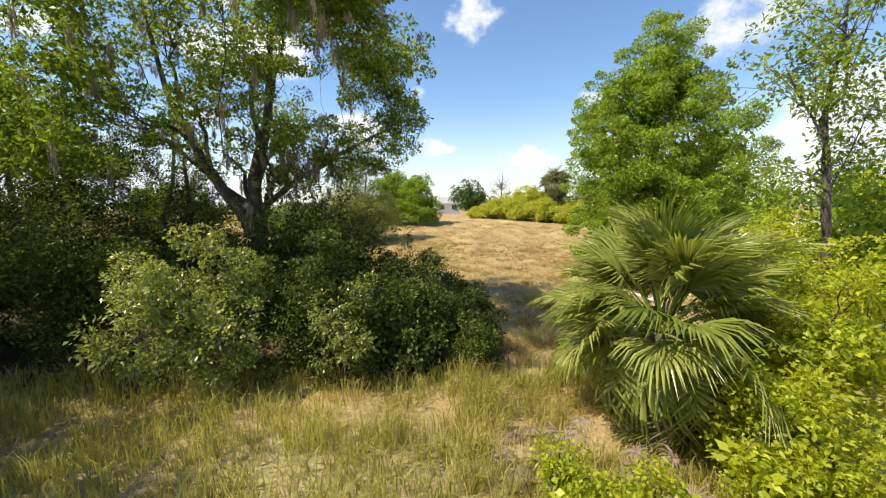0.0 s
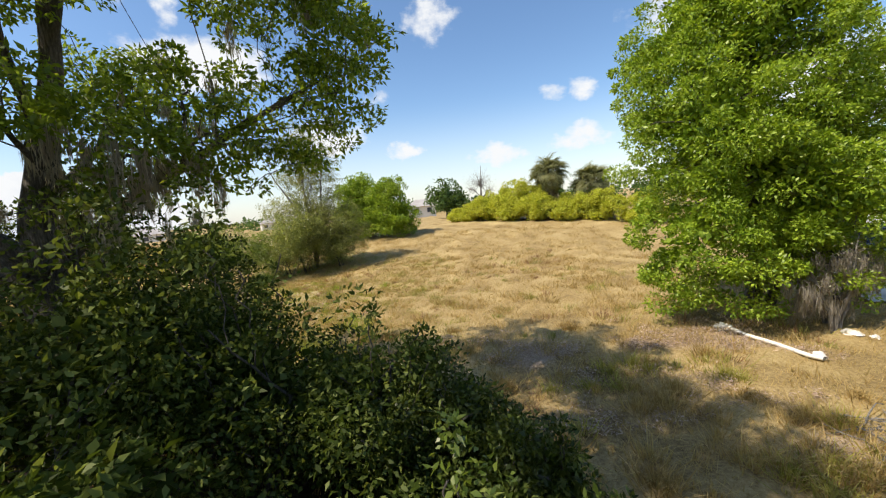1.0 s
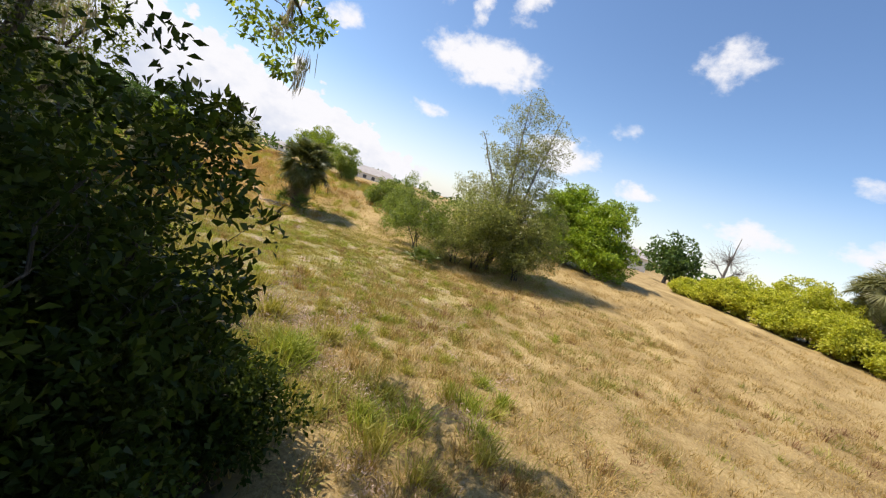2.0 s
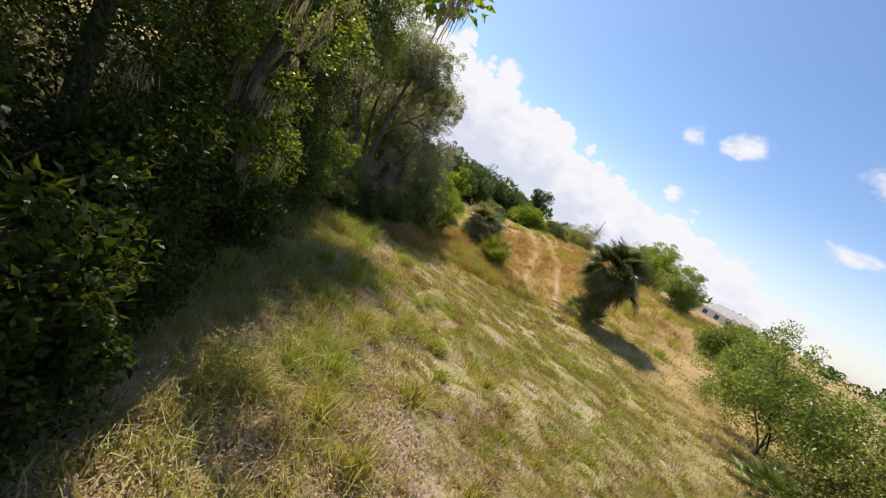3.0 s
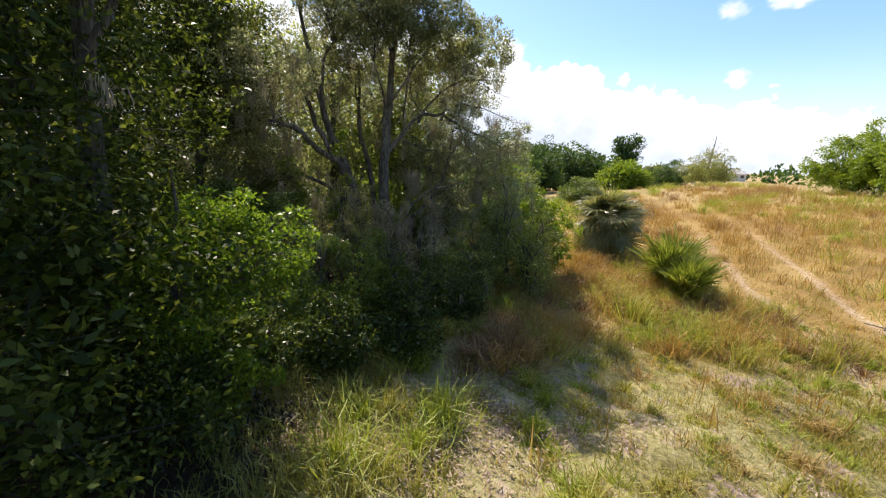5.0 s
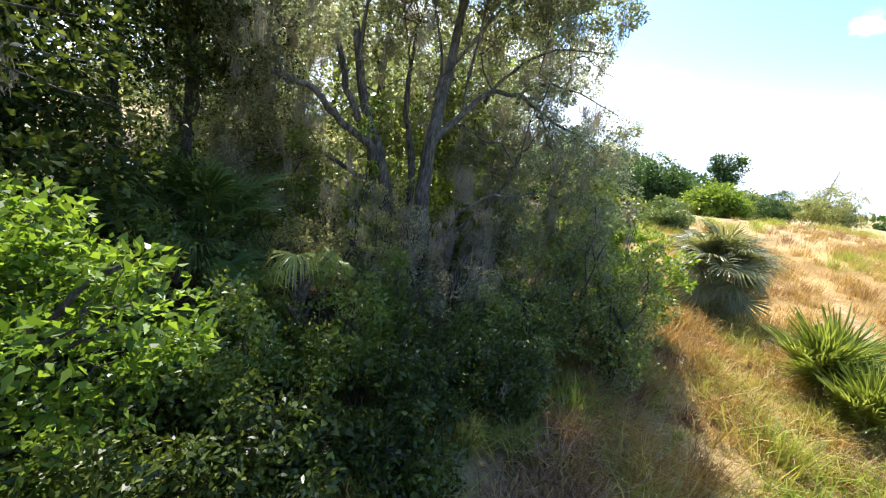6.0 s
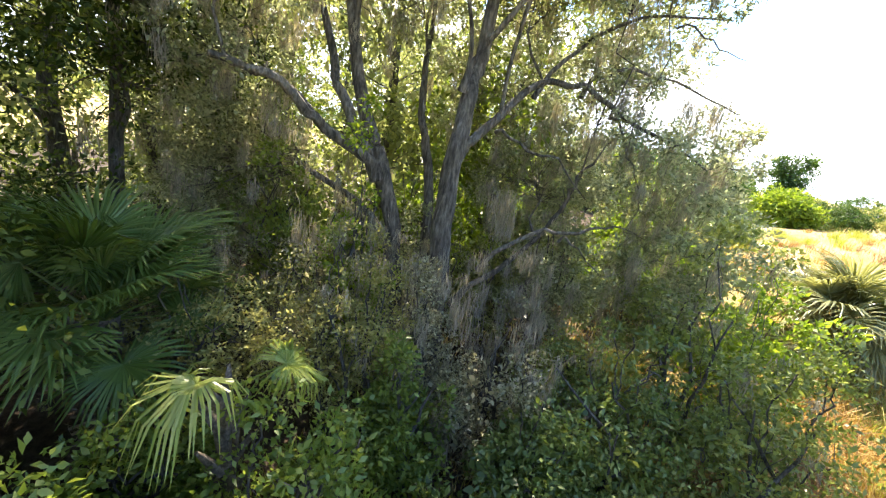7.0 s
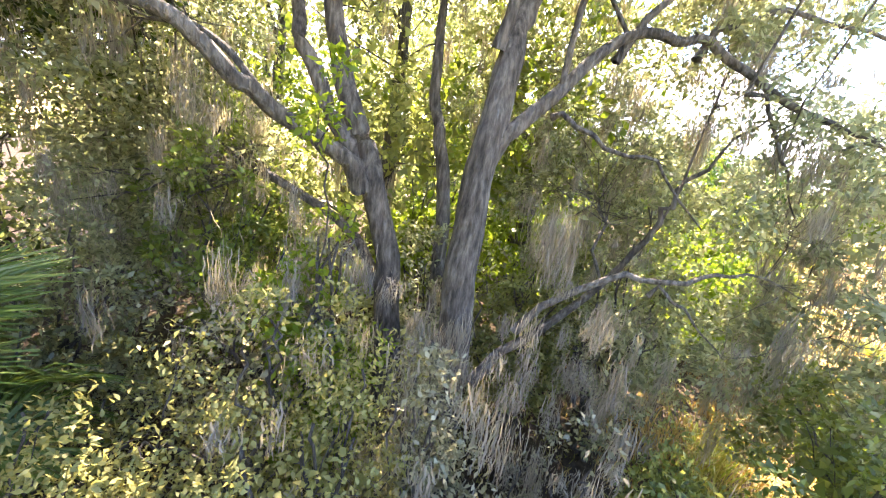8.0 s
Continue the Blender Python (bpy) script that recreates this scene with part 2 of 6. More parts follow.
MOSS = leaf_material("spanish_moss", (0.17, 0.158, 0.146), (0.285, 0.267, 0.247), (0.41, 0.388, 0.36), 0.4, 0.9)
GRASS = leaf_material("dry_grass", (0.22, 0.155, 0.06), (0.385, 0.29, 0.122), (0.51, 0.415, 0.21), 0.3, 0.6, 0.35)
GRASS_GREEN = leaf_material("green_grass", (0.13, 0.145, 0.03), (0.275, 0.28, 0.075), (0.43, 0.41, 0.15), 0.35, 0.5, 0.5)
GRASS_GOLD = leaf_material("golden_grass", (0.21, 0.125, 0.038), (0.37, 0.245, 0.078), (0.49, 0.365, 0.15), 0.32, 0.6, 0.4)
GRASS_RUST = leaf_material("rusty_grass", (0.14, 0.075, 0.04), (0.27, 0.165, 0.09), (0.40, 0.29, 0.18), 0.25, 0.6, 0.5)
LITTER = leaf_material("dry_litter", (0.15, 0.105, 0.078), (0.36, 0.275, 0.215), (0.57, 0.47, 0.39), 0.15, 0.8, 0.8)
WEED = leaf_material("tall_weed", (0.18, 0.19, 0.03), (0.32, 0.31, 0.07), (0.46, 0.43, 0.16), 0.38, 0.55, 0.5)
BARK = bark_material("oak_bark", (0.03, 0.026, 0.022), (0.085, 0.075, 0.064), (0.18, 0.165, 0.145))
BARK_GREY = bark_material("grey_oak_bark", (0.035, 0.03, 0.024), (0.12, 0.105, 0.085), (0.25, 0.225, 0.188), 6.0, 0.22)
BARK_PALE = bark_material("pale_bark", (0.09, 0.08, 0.07), (0.20, 0.185, 0.165), (0.34, 0.32, 0.29))
PALM_BARK = bark_material("palm_bark", (0.06, 0.05, 0.04), (0.14, 0.115, 0.09), (0.24, 0.21, 0.17), 6.0, 0.8)
LOG_WOOD = bark_material("bleached_log", (0.25, 0.20, 0.14), (0.40, 0.34, 0.26), (0.55, 0.49, 0.40))


# ---- mesh helpers ----
def mesh_from(name, verts, faces, mat, smooth=False):
    """A mesh from an array of points and an array of quads or triangles."""
    me = bpy.data.meshes.new(name)
    verts, faces = np.asarray(verts, np.float32), np.asarray(faces, np.int32)
    k = faces.shape[1]
    me.vertices.add(len(verts))
    me.vertices.foreach_set("co", verts.ravel())
    me.loops.add(faces.size)
    me.loops.foreach_set("vertex_index", faces.ravel())
    me.polygons.add(len(faces))
    me.polygons.foreach_set("loop_start", np.arange(0, faces.size, k, dtype=np.int32))
    me.polygons.foreach_set("use_smooth", np.full(len(faces), smooth))
    me.materials.append(mat)
    me.update(calc_edges=True)
    return me


def joined(pieces):
    """Points and quads of several pieces as one."""
    verts, faces, n = [], [], 0
    for v, f in pieces:
        verts.append(v)
        faces.append(f + n)
        n += len(v)
    return np.concatenate(verts), np.concatenate(faces)


def part(name, data, mat, parent, label=""):
    """One mesh object under a thing or a part; data: a mesh, a bmesh or (points, faces)."""
    if isinstance(data, bmesh.types.BMesh):
        me = bpy.data.meshes.new(name)
        data.to_mesh(me)
        data.free()
        me.materials.append(mat)
    elif isinstance(data, tuple):
        me = mesh_from(name, data[0], data[1], mat, True)
    else:
        me = data
    ob = new(name, me)
    ob.parent = parent
    return tagged(ob, label)


def thing(name, x, y, z, label, category, group="", kind="", turn=0.0, size=1.0):
    ob = new(name)
    ob.matrix_basis = pose(x, y, z, 0, 0, turn) @ Matrix.Scale(size, 4)
    ob.empty_display_size = 0.3
    return tagged(ob, label, category, group, kind)


def unit(a):
    return a / np.maximum(np.linalg.norm(a, axis=-1, keepdims=True), 1e-9)


def tube(points, radii, sides=7):
    """A tapered limb along a bent line, closed at its end."""
    p, r = np.asarray(points, float), np.asarray(radii, float)
    d = unit(np.gradient(p, axis=0))
    ref = np.where(np.abs(d[:, 2:3]) < 0.9, [[0.0, 0, 1]], [[1.0, 0, 0]])
    a = unit(np.cross(d, ref))
    b = np.cross(d, a)
    ang = np.arange(sides) * 2 * np.pi / sides
    ring = p[:, None] + r[:, None, None] * (np.cos(ang)[None, :, None] * a[:, None] + np.sin(ang)[None, :, None] * b[:, None])
    n = len(p)
    i, k = np.meshgrid(np.arange(n - 1), np.arange(sides), indexing="ij")
    k2 = (k + 1) % sides
    f = np.stack([i * sides + k, i * sides + k2, (i + 1) * sides + k2, (i + 1) * sides + k], -1).reshape(-1, 4)
    return ring.reshape(-1, 3), f


def bent(a, b, rng, sag=0.15, steps=6, wiggle=0.05):
    """A wavering line from a to b, arched by sag times its length."""
    a, b = np.asarray(a, float), np.asarray(b, float)
    s = np.linspace(0, 1, steps)[:, None]
    length = np.linalg.norm(b - a)
    line = a + (b - a) * s
    line[:, 2] += np.sin(s[:, 0] * np.pi) * sag * length
    line[1:-1] += rng.normal(0, wiggle * length, (steps - 2, 3))
    return line


def softened(line):
    """The same bent line with its corners rounded."""
    a, b = line[:-1] * 0.75 + line[1:] * 0.25, line[:-1] * 0.25 + line[1:] * 0.75
    return np.concatenate([line[:1], np.stack([a, b], 1).reshape(-1, line.shape[1])[1:-1], line[-1:]])


def leaves(centres, out, radius, per, length, width, rng, up=0.5, hang=0.1, flat=0.75):
    """Leaves in rounded clumps: folded diamonds that point out of their clump, each with its own turn."""
    per, length, width = int(per * 0.62), length * 1.18, width * 1.14
    n = len(centres) * per
    d = rng.normal(0, 1, (n, 3)) + np.repeat(out, per, 0) * 0.45
    d[:, 2] += 0.25
    d = unit(d)
    r = np.repeat(radius * rng.uniform(0.55, 1.35, len(centres)), per) * rng.uniform(0.25, 1.0, n) ** 0.5
    c = np.repeat(centres, per, 0) + d * r[:, None] * (1, 1, flat)
    axis = d * 0.8 + rng.normal(0, 0.65, (n, 3))
    axis[:, 2] -= hang
    axis = unit(axis)
    face = unit(rng.normal(0, 0.7, (n, 3)) + d * 0.5 + (0, 0, up))
    side = unit(np.cross(axis, face))
    face = np.cross(side, axis)
    ln = (length * rng.uniform(0.55, 1.35, n))[:, None]
    wd = (width * rng.uniform(0.7, 1.3, n))[:, None]
    mid = c + axis * ln * 0.45
    v = np.stack([c, mid + side * wd * 0.5 + face * wd * 0.15, c + axis * ln - face * ln * 0.15, mid - side * wd * 0.5 + face * wd * 0.15], 1)
    return v.reshape(-1, 3), np.arange(n * 4).reshape(-1, 4)


def in_lobes(lobes, n, rng, shell=0.55):
    """Places in egg-shaped lobes (centre, radii), mostly near their skin, and the way outward."""
    c = np.array([q[:3] for q in lobes], float)
    r = np.array([q[3:6] for q in lobes], float)
    w = (r.prod(1)) ** (2 / 3)
    k = rng.choice(len(lobes), n, p=w / w.sum())
    d = unit(rng.normal(0, 1, (n, 3)))
    s = rng.uniform(shell ** 2, 1, (n, 1)) ** 0.5
    return c[k] + d * r[k] * s * rng.uniform(0.85, 1.15, (n, 1)), d, k


def strands(anchors, per, length, rng, width=0.0034, spread=0.05):
    """Hanging moss: soft tapering drapes of thin curling ribbons."""
    per, seg = int(per * 1.5), 3
    n = len(anchors) * per
    a = np.repeat(anchors, per, 0) + rng.normal(0, 1, (n, 3)) * np.repeat(spread * rng.uniform(0.5, 1.5, (len(anchors), 1)), per, 0) * (1, 1, 0.8)
    whole = np.repeat(length * rng.uniform(0.2, 1.0, len(anchors)) ** 1.2, per)
    start = rng.uniform(0, 0.6, n) * whole
    ln = (whole - start) * rng.uniform(0.2, 0.55, n) + 0.04
    t = np.linspace(0, 1, seg + 1)
    ang = rng.uniform(0, 6.28, n)
    side = np.stack([np.cos(ang), np.sin(ang), rng.normal(0, 0.4, n)], -1)
    pull = np.repeat(anchors, per, 0) - a
    a = a + pull * (start / np.maximum(whole, 0.05))[:, None] * 0.75
    a[:, 2] -= start
    path = a[:, None] + t[None, :, None] * ln[:, None, None] * np.array([0, 0, -1.0])
    path = path + np.cumsum(rng.normal(0, 0.013, (n, seg + 1, 3)), 1)
    w = width * rng.uniform(0.5, 1.8, n)[:, None, None] * (np.sin(np.clip(t * 0.85 + 0.12, 0, 1) * np.pi)[None, :, None] + 0.2)
    v = np.stack([path - side[:, None] * w, path + side[:, None] * w], 2).reshape(n, -1, 3)
    base = np.arange(n)[:, None] * (seg + 1) * 2
    q = np.array([[2 * i, 2 * i + 1, 2 * i + 3, 2 * i + 2] for i in range(seg)])
    return v.reshape(-1, 3), (base[:, None] + q[None]).reshape(-1, 4)


def plant(name, label, category, x, y, trunk, lobes, clusters, per, leaf, mats, seed, spread=0.22, moss=0, moss_len=0.8,
          limb_r=0.5, twig_share=0.35, up=0.5, hang=0.1, group="", shell=0.5, moss_low=False, sag=0.1, facing=None, core=0.3, moss_per=34, moss_spots=(), moss_w=0.0034, moss_clear=None, flat=0.75, upper=None):
    """A tree or bush: bent trunk stems, a limb to each lobe, twigs, and a crown of single leaves.
    trunk: stems, each a list of (x, y, z, radius) from the base; lobes: (x, y, z, rx, ry, rz); both from the base point."""
    rng = np.random.default_rng(seed)
    top = thing(name, x, y, ground_z(x, y), label, category, group)
    leaf_mat, bark = mats
    stems = []
    for st in trunk:
        st = np.asarray(st, float)
        s = np.linspace(0, 1, len(st))
        fine = np.linspace(0, 1, len(st) * 3)
        pts = np.stack([np.interp(fine, s, st[:, q]) for q in range(4)], -1)
        pts[1:-1, :3] += rng.normal(0, 0.022, (len(pts) - 2, 3))
        if st[0, 3] > 0.05:
            pts = softened(pts)
        pts[0, 2] -= 0.15
        pts[0, 3] *= 1.35
        part("trunk", tube(pts[:, :3], pts[:, 3], 9), bark, top)
        stems.append(pts)
    every = np.concatenate(stems)
    cen, out, which = in_lobes(lobes, clusters, rng, shell)
    keep = cen[:, 2] > 0.12
    if facing is not None:
        keep &= (out[:, :2] @ np.array(facing, float) > -0.15) | (rng.uniform(0, 1, len(cen)) < 0.3)
    cen, out, which = cen[keep], out[keep], which[keep]
    twigs, ends = [], []
    for k in sorted(range(len(lobes)), key=lambda q: float(np.min(np.linalg.norm(every[:, :3] - np.array(lobes[q][:3]), axis=1)))):
        lobe = lobes[k]
        c = np.array(lobe[:3])
        fork = every[np.argmin(np.linalg.norm(every[:, :3] - (c - (0, 0, 0.35 * np.linalg.norm(c))), axis=1))]
        line = bent(fork[:3], c, rng, sag, 7, 0.04)
        taper = np.linspace(fork[3] * limb_r, fork[3] * 0.15 + 0.006, 7)
        if fork[3] > 0.05:
            round_line = softened(softened(np.column_stack([line, taper])))
            part("limb", tube(round_line[:, :3], round_line[:, 3], 7), bark, top)
        else:
            part("limb", tube(line, taper, 5), bark, top)
        ends.append(line)
        every = np.concatenate([every, np.column_stack([line, taper])[2:]])
        mine = np.where(which == k)[0]
        for j in mine[: int(len(mine) * twig_share)]:
            start = line[rng.integers(3, 7)]
            twigs.append(tube(bent(start, cen[j], rng, 0.05, 4, 0.05), np.array([0.35, 0.28, 0.2, 0.08]) * min(fork[3], 0.12) * 0.3 + 0.002, 4))
    if twigs:
        part("fine_twigwork", joined(twigs), bark, top)["kind"] = "stuff"
    crown = leaves(cen, out, spread, per, leaf, leaf * 0.5, rng, up, hang, flat)
    if core:
        broad = [q for q in lobes if min(q[3:6]) > 0.45 * max(min(r[3:6]) for r in lobes)]
        deep, way, lobe_no = in_lobes(broad, int(clusters * core) + 4, rng, 0.0)
        mid = np.array([q[:3] for q in broad])[lobe_no]
        deep = mid + (deep - mid) * 0.55
        deep = deep[deep[:, 2] > 0.2]
        crown = joined([crown, leaves(deep, np.zeros_like(deep), spread, 26, leaf * 1.7, leaf * 1.1, rng, up, hang)])
    if upper:
        high = np.repeat(crown[0].reshape(-1, 4, 3)[:, 0, 2] > upper[0], 4)
        quads = crown[0][high], crown[0][~high]
        part("crown", (quads[0], np.arange(len(quads[0])).reshape(-1, 4)), upper[1], top, "upper leaves, coloured darker for shade")
        crown = quads[1], np.arange(len(quads[1])).reshape(-1, 4)
    part("crown", crown, leaf_mat, top)
    if moss:
        pool = np.concatenate([e[2:] for e in ends] + [cen[cen[:, 2] < np.median(cen[:, 2])]]) if moss_low else np.concatenate([e[2:] for e in ends] + [cen])
        pick = pool[rng.integers(0, len(pool), moss)] + rng.normal(0, 0.12, (moss, 3))
        for sx, sy, sz, sr, sn in moss_spots:
            pick = np.concatenate([pick, np.array((sx, sy, sz)) + rng.normal(0, sr, (sn, 3))])
        if moss_clear:
            pick = pick[~((pick[:, 0] > moss_clear[0]) & (pick[:, 2] < moss_clear[1]))]
        part("hanging_moss", strands(pick, moss_per, moss_len, rng, moss_w), MOSS, top, "grey strands of hanging moss")["kind"] = "stuff"
    return top


def fan_frond(seed, stalk=0.9, blade=0.85, rays=38, droop=0.5, spread=300.0, width=0.024, fold=0.3, bow=0.0):
    """One fan-shaped palm leaf: a stalk along +x and folded rays about its end, drooping at their tips."""
    rng = np.random.default_rng(seed)
    s = np.linspace(0, 1, 5)
    line = np.stack([s * stalk, 0 * s, -0.12 * stalk * s ** 2], -1)
    out = [tube(line, np.linspace(0.022, 0.012, 5), 5)]
    hub = line[-1]
    for k in range(rays):
        u = k / (rays - 1) * 2 - 1
        ang = radians(u * spread / 2) + rng.normal(0, 0.03)
        ln = blade * (1.0 - 0.38 * abs(u) ** 1.5) * rng.uniform(0.9, 1.08)
        t = np.array([0, 0.3, 0.68, 1.0])
        rad = t * ln
        flop = droop * rng.uniform(0.6, 1.4)
        z = 0.10 * np.sin(abs(u) * 2.2) * rad / blade - flop * ln * np.clip(t - 0.42, 0, 1) ** 1.7 * 1.5
        shrink = 1 - 0.35 * np.clip(t - 0.5, 0, 1) * flop
        px, py = np.cos(ang) * rad * shrink, np.sin(ang) * rad * shrink
        z = z + fold * np.abs(py) - (0.04 + 0.22 * min(droop, 0.9)) * np.clip(px, 0, 9) ** 2 / blade
        cb, sb = math.cos(radians(bow)), math.sin(radians(bow))
        c = np.stack([hub[0] + px * cb + z * sb, hub[1] + py * 0.88, hub[2] + z * cb - px * sb - 0.05 * t], -1)
        side = np.array([-np.sin(ang) * cb, np.cos(ang), np.sin(ang) * sb])
        w = width * blade * np.array([0.35, 0.95, 0.85, 0.05])[:, None]
        v = np.stack([c - side * w, c + (0, 0, 0.012), c + side * w], 1).reshape(-1, 3)
        f = np.array([[3 * i + q, 3 * i + q + 1, 3 * i + q + 4, 3 * i + q + 3] for i in range(3) for q in (0, 1)])
        out.append((v, f))
    return joined(out)


FRONDS = {}


def frond_mesh(kind, mat):
    key = (kind, mat.name)
    if key not in FRONDS:
        k = {"stiff": (1, 1.0, 0.95, 54, 0.38), "soft": (2, 0.9, 0.9, 44, 0.5), "small": (3, 0.7, 0.62, 30, 0.35), "dead": (4, 0.7, 0.8, 22, 1.1), "limp": (5, 0.8, 1.0, 44, 1.0), "tuft": (7, 0.4, 0.7, 34, 0.15), "sabal": (8, 1.05, 0.95, 56, 0.5), "mop": (9, 0.85, 0.82, 28, 0.8)}[kind]
        v, f = fan_frond(k[0], k[1], k[2], k[3], k[4], fold=0.15 if kind == "mop" else 0.25, spread={"sabal": 225.0, "mop": 250.0}.get(kind, 300.0), width=0.031 if kind == "mop" else 0.021 if kind == "sabal" else 0.024, bow={"soft": 25, "stiff": 14, "limp": 35, "sabal": 10, "mop": 24}.get(kind, 0))
        FRONDS[key] = mesh_from("frond", v, f, mat, False)
    return FRONDS[key]


def fan_palm(x, y, label, seed, height=1.0, radius=0.2, fronds=30, dead=10, size=1.0, kinds=("stiff", "soft"), mat=None, group="", lean=(0, 0), low=-25, stem=True, lift=0.8, sway=14):
    """A fan palm: boot-covered stem, fronds in all directions, dead ones hanging under them."""
    rng = np.random.default_rng(seed)
    top = thing("fan_palm", x, y, ground_z(x, y), label, "palm", group)
    mat = mat or PALM_GREEN
    if stem:
        pts = np.array([(lean[0] * t, lean[1] * t, -0.15 + (height + 0.15) * t) for t in np.linspace(0, 1, 8)])
        part("trunk", tube(pts, radius * np.array([1.25, 1.1, 1.0, 1.05, 1.0, 1.05, 0.95, 0.7]), 11), PALM_BARK, top)
        for k in range(14):
            a, h = k * 2.4, height * (0.25 + 0.7 * k / 14)
            p = np.array([lean[0] * h / height + math.cos(a) * radius * 0.85, lean[1] * h / height + math.sin(a) * radius * 0.85, h])
            q = p + np.array([math.cos(a) * 0.16, math.sin(a) * 0.16, 0.28])
            part("leaf_boot", tube(np.linspace(p, q, 3), np.array([0.05, 0.035, 0.015]), 5), PALM_BARK, top)
    for k in range(fronds + dead):
        gone = k >= fronds
        u = (k + 0.5) / fronds
        el = (85 - (85 - low) * u ** lift + rng.normal(0, 0.45 * sway)) if not gone else rng.uniform(-86, -45)
        az = k * 137.5 + rng.normal(0, 9)
        kind = "dead" if gone else (kinds[0] if u < 0.6 else kinds[-1])
        ob = new("frond", frond_mesh(kind, PALM_DEAD if gone else mat))
        ob.parent = top
        s = size * rng.uniform(0.78, 1.12)
        base = Matrix.Translation((lean[0], lean[1], height * (1.0 if not gone else rng.uniform(0.6, 0.98)) - 0.05))
        ob.matrix_basis = base @ pose(0, 0, 0, 0, 0, az) @ pose(0, 0, 0, 0, -el, 0) @ pose(0, 0, 0, rng.normal(0, sway), 0, 0) @ Matrix.Scale(s, 4)
        if gone:
            tagged(ob, "withered grey-brown frond hanging down")
    return top


# ---- ground ----
def smooth_step(a, b, v):
    t = np.clip((np.asarray(v, float) - a) / (b - a), 0, 1)
    return t * t * (3 - 2 * t)


def ground_height(x, y):
    x, y = np.asarray(x, float), np.asarray(y, float)
    z = (1.7 + 0.4 * smooth_step(-9, -30, x)) * smooth_step(24, 43, y) * smooth_step(-64, -38, x) * smooth_step(160, 60, y)
    z = z - 0.2 * np.exp(-((x + 18) ** 2 + (y - 26) ** 2) / 70)
    z = z + 0.05 * np.sin(x * 0.9 + 1.3 * np.sin(y * 0.5)) * np.sin(y * 0.8 + 0.7) + 0.02 * np.sin(x * 2.7 + y * 1.9)
    return z


def ground_z(x, y):
    return float(ground_height(x, y))


def near_line(x, y, pts):
    """Distance to a bent line in the plan."""
    best = np.full(np.shape(x), 1e9)
    for (ax, ay), (bx, by) in zip(pts[:-1], pts[1:]):
        dx, dy = bx - ax, by - ay
        t = np.clip(((x - ax) * dx + (y - ay) * dy) / (dx * dx + dy * dy), 0, 1)
        best = np.minimum(best, np.hypot(x - ax - t * dx, y - ay - t * dy))
    return best


RUT_A = ((-48, 38), (-30.6, 31.4), (-22.3, 27.0), (-20.3, 26.3), (-17.5, 24.8), (-14, 23.2), (-8, 21.5), (0, 20.5))
RUT_B = ((-48, 40), (-27.7, 31.8), (-22, 28.9), (-18.4, 26.9), (-16, 25.7), (-12, 24.6), (-6, 23.2), (2, 22.4))
DRIVE = ((13.6, 14.6), (14.6, 16.3), (16, 18.4), (21.8, 23), (29, 30), (40, 40), (54, 50), (90, 66))


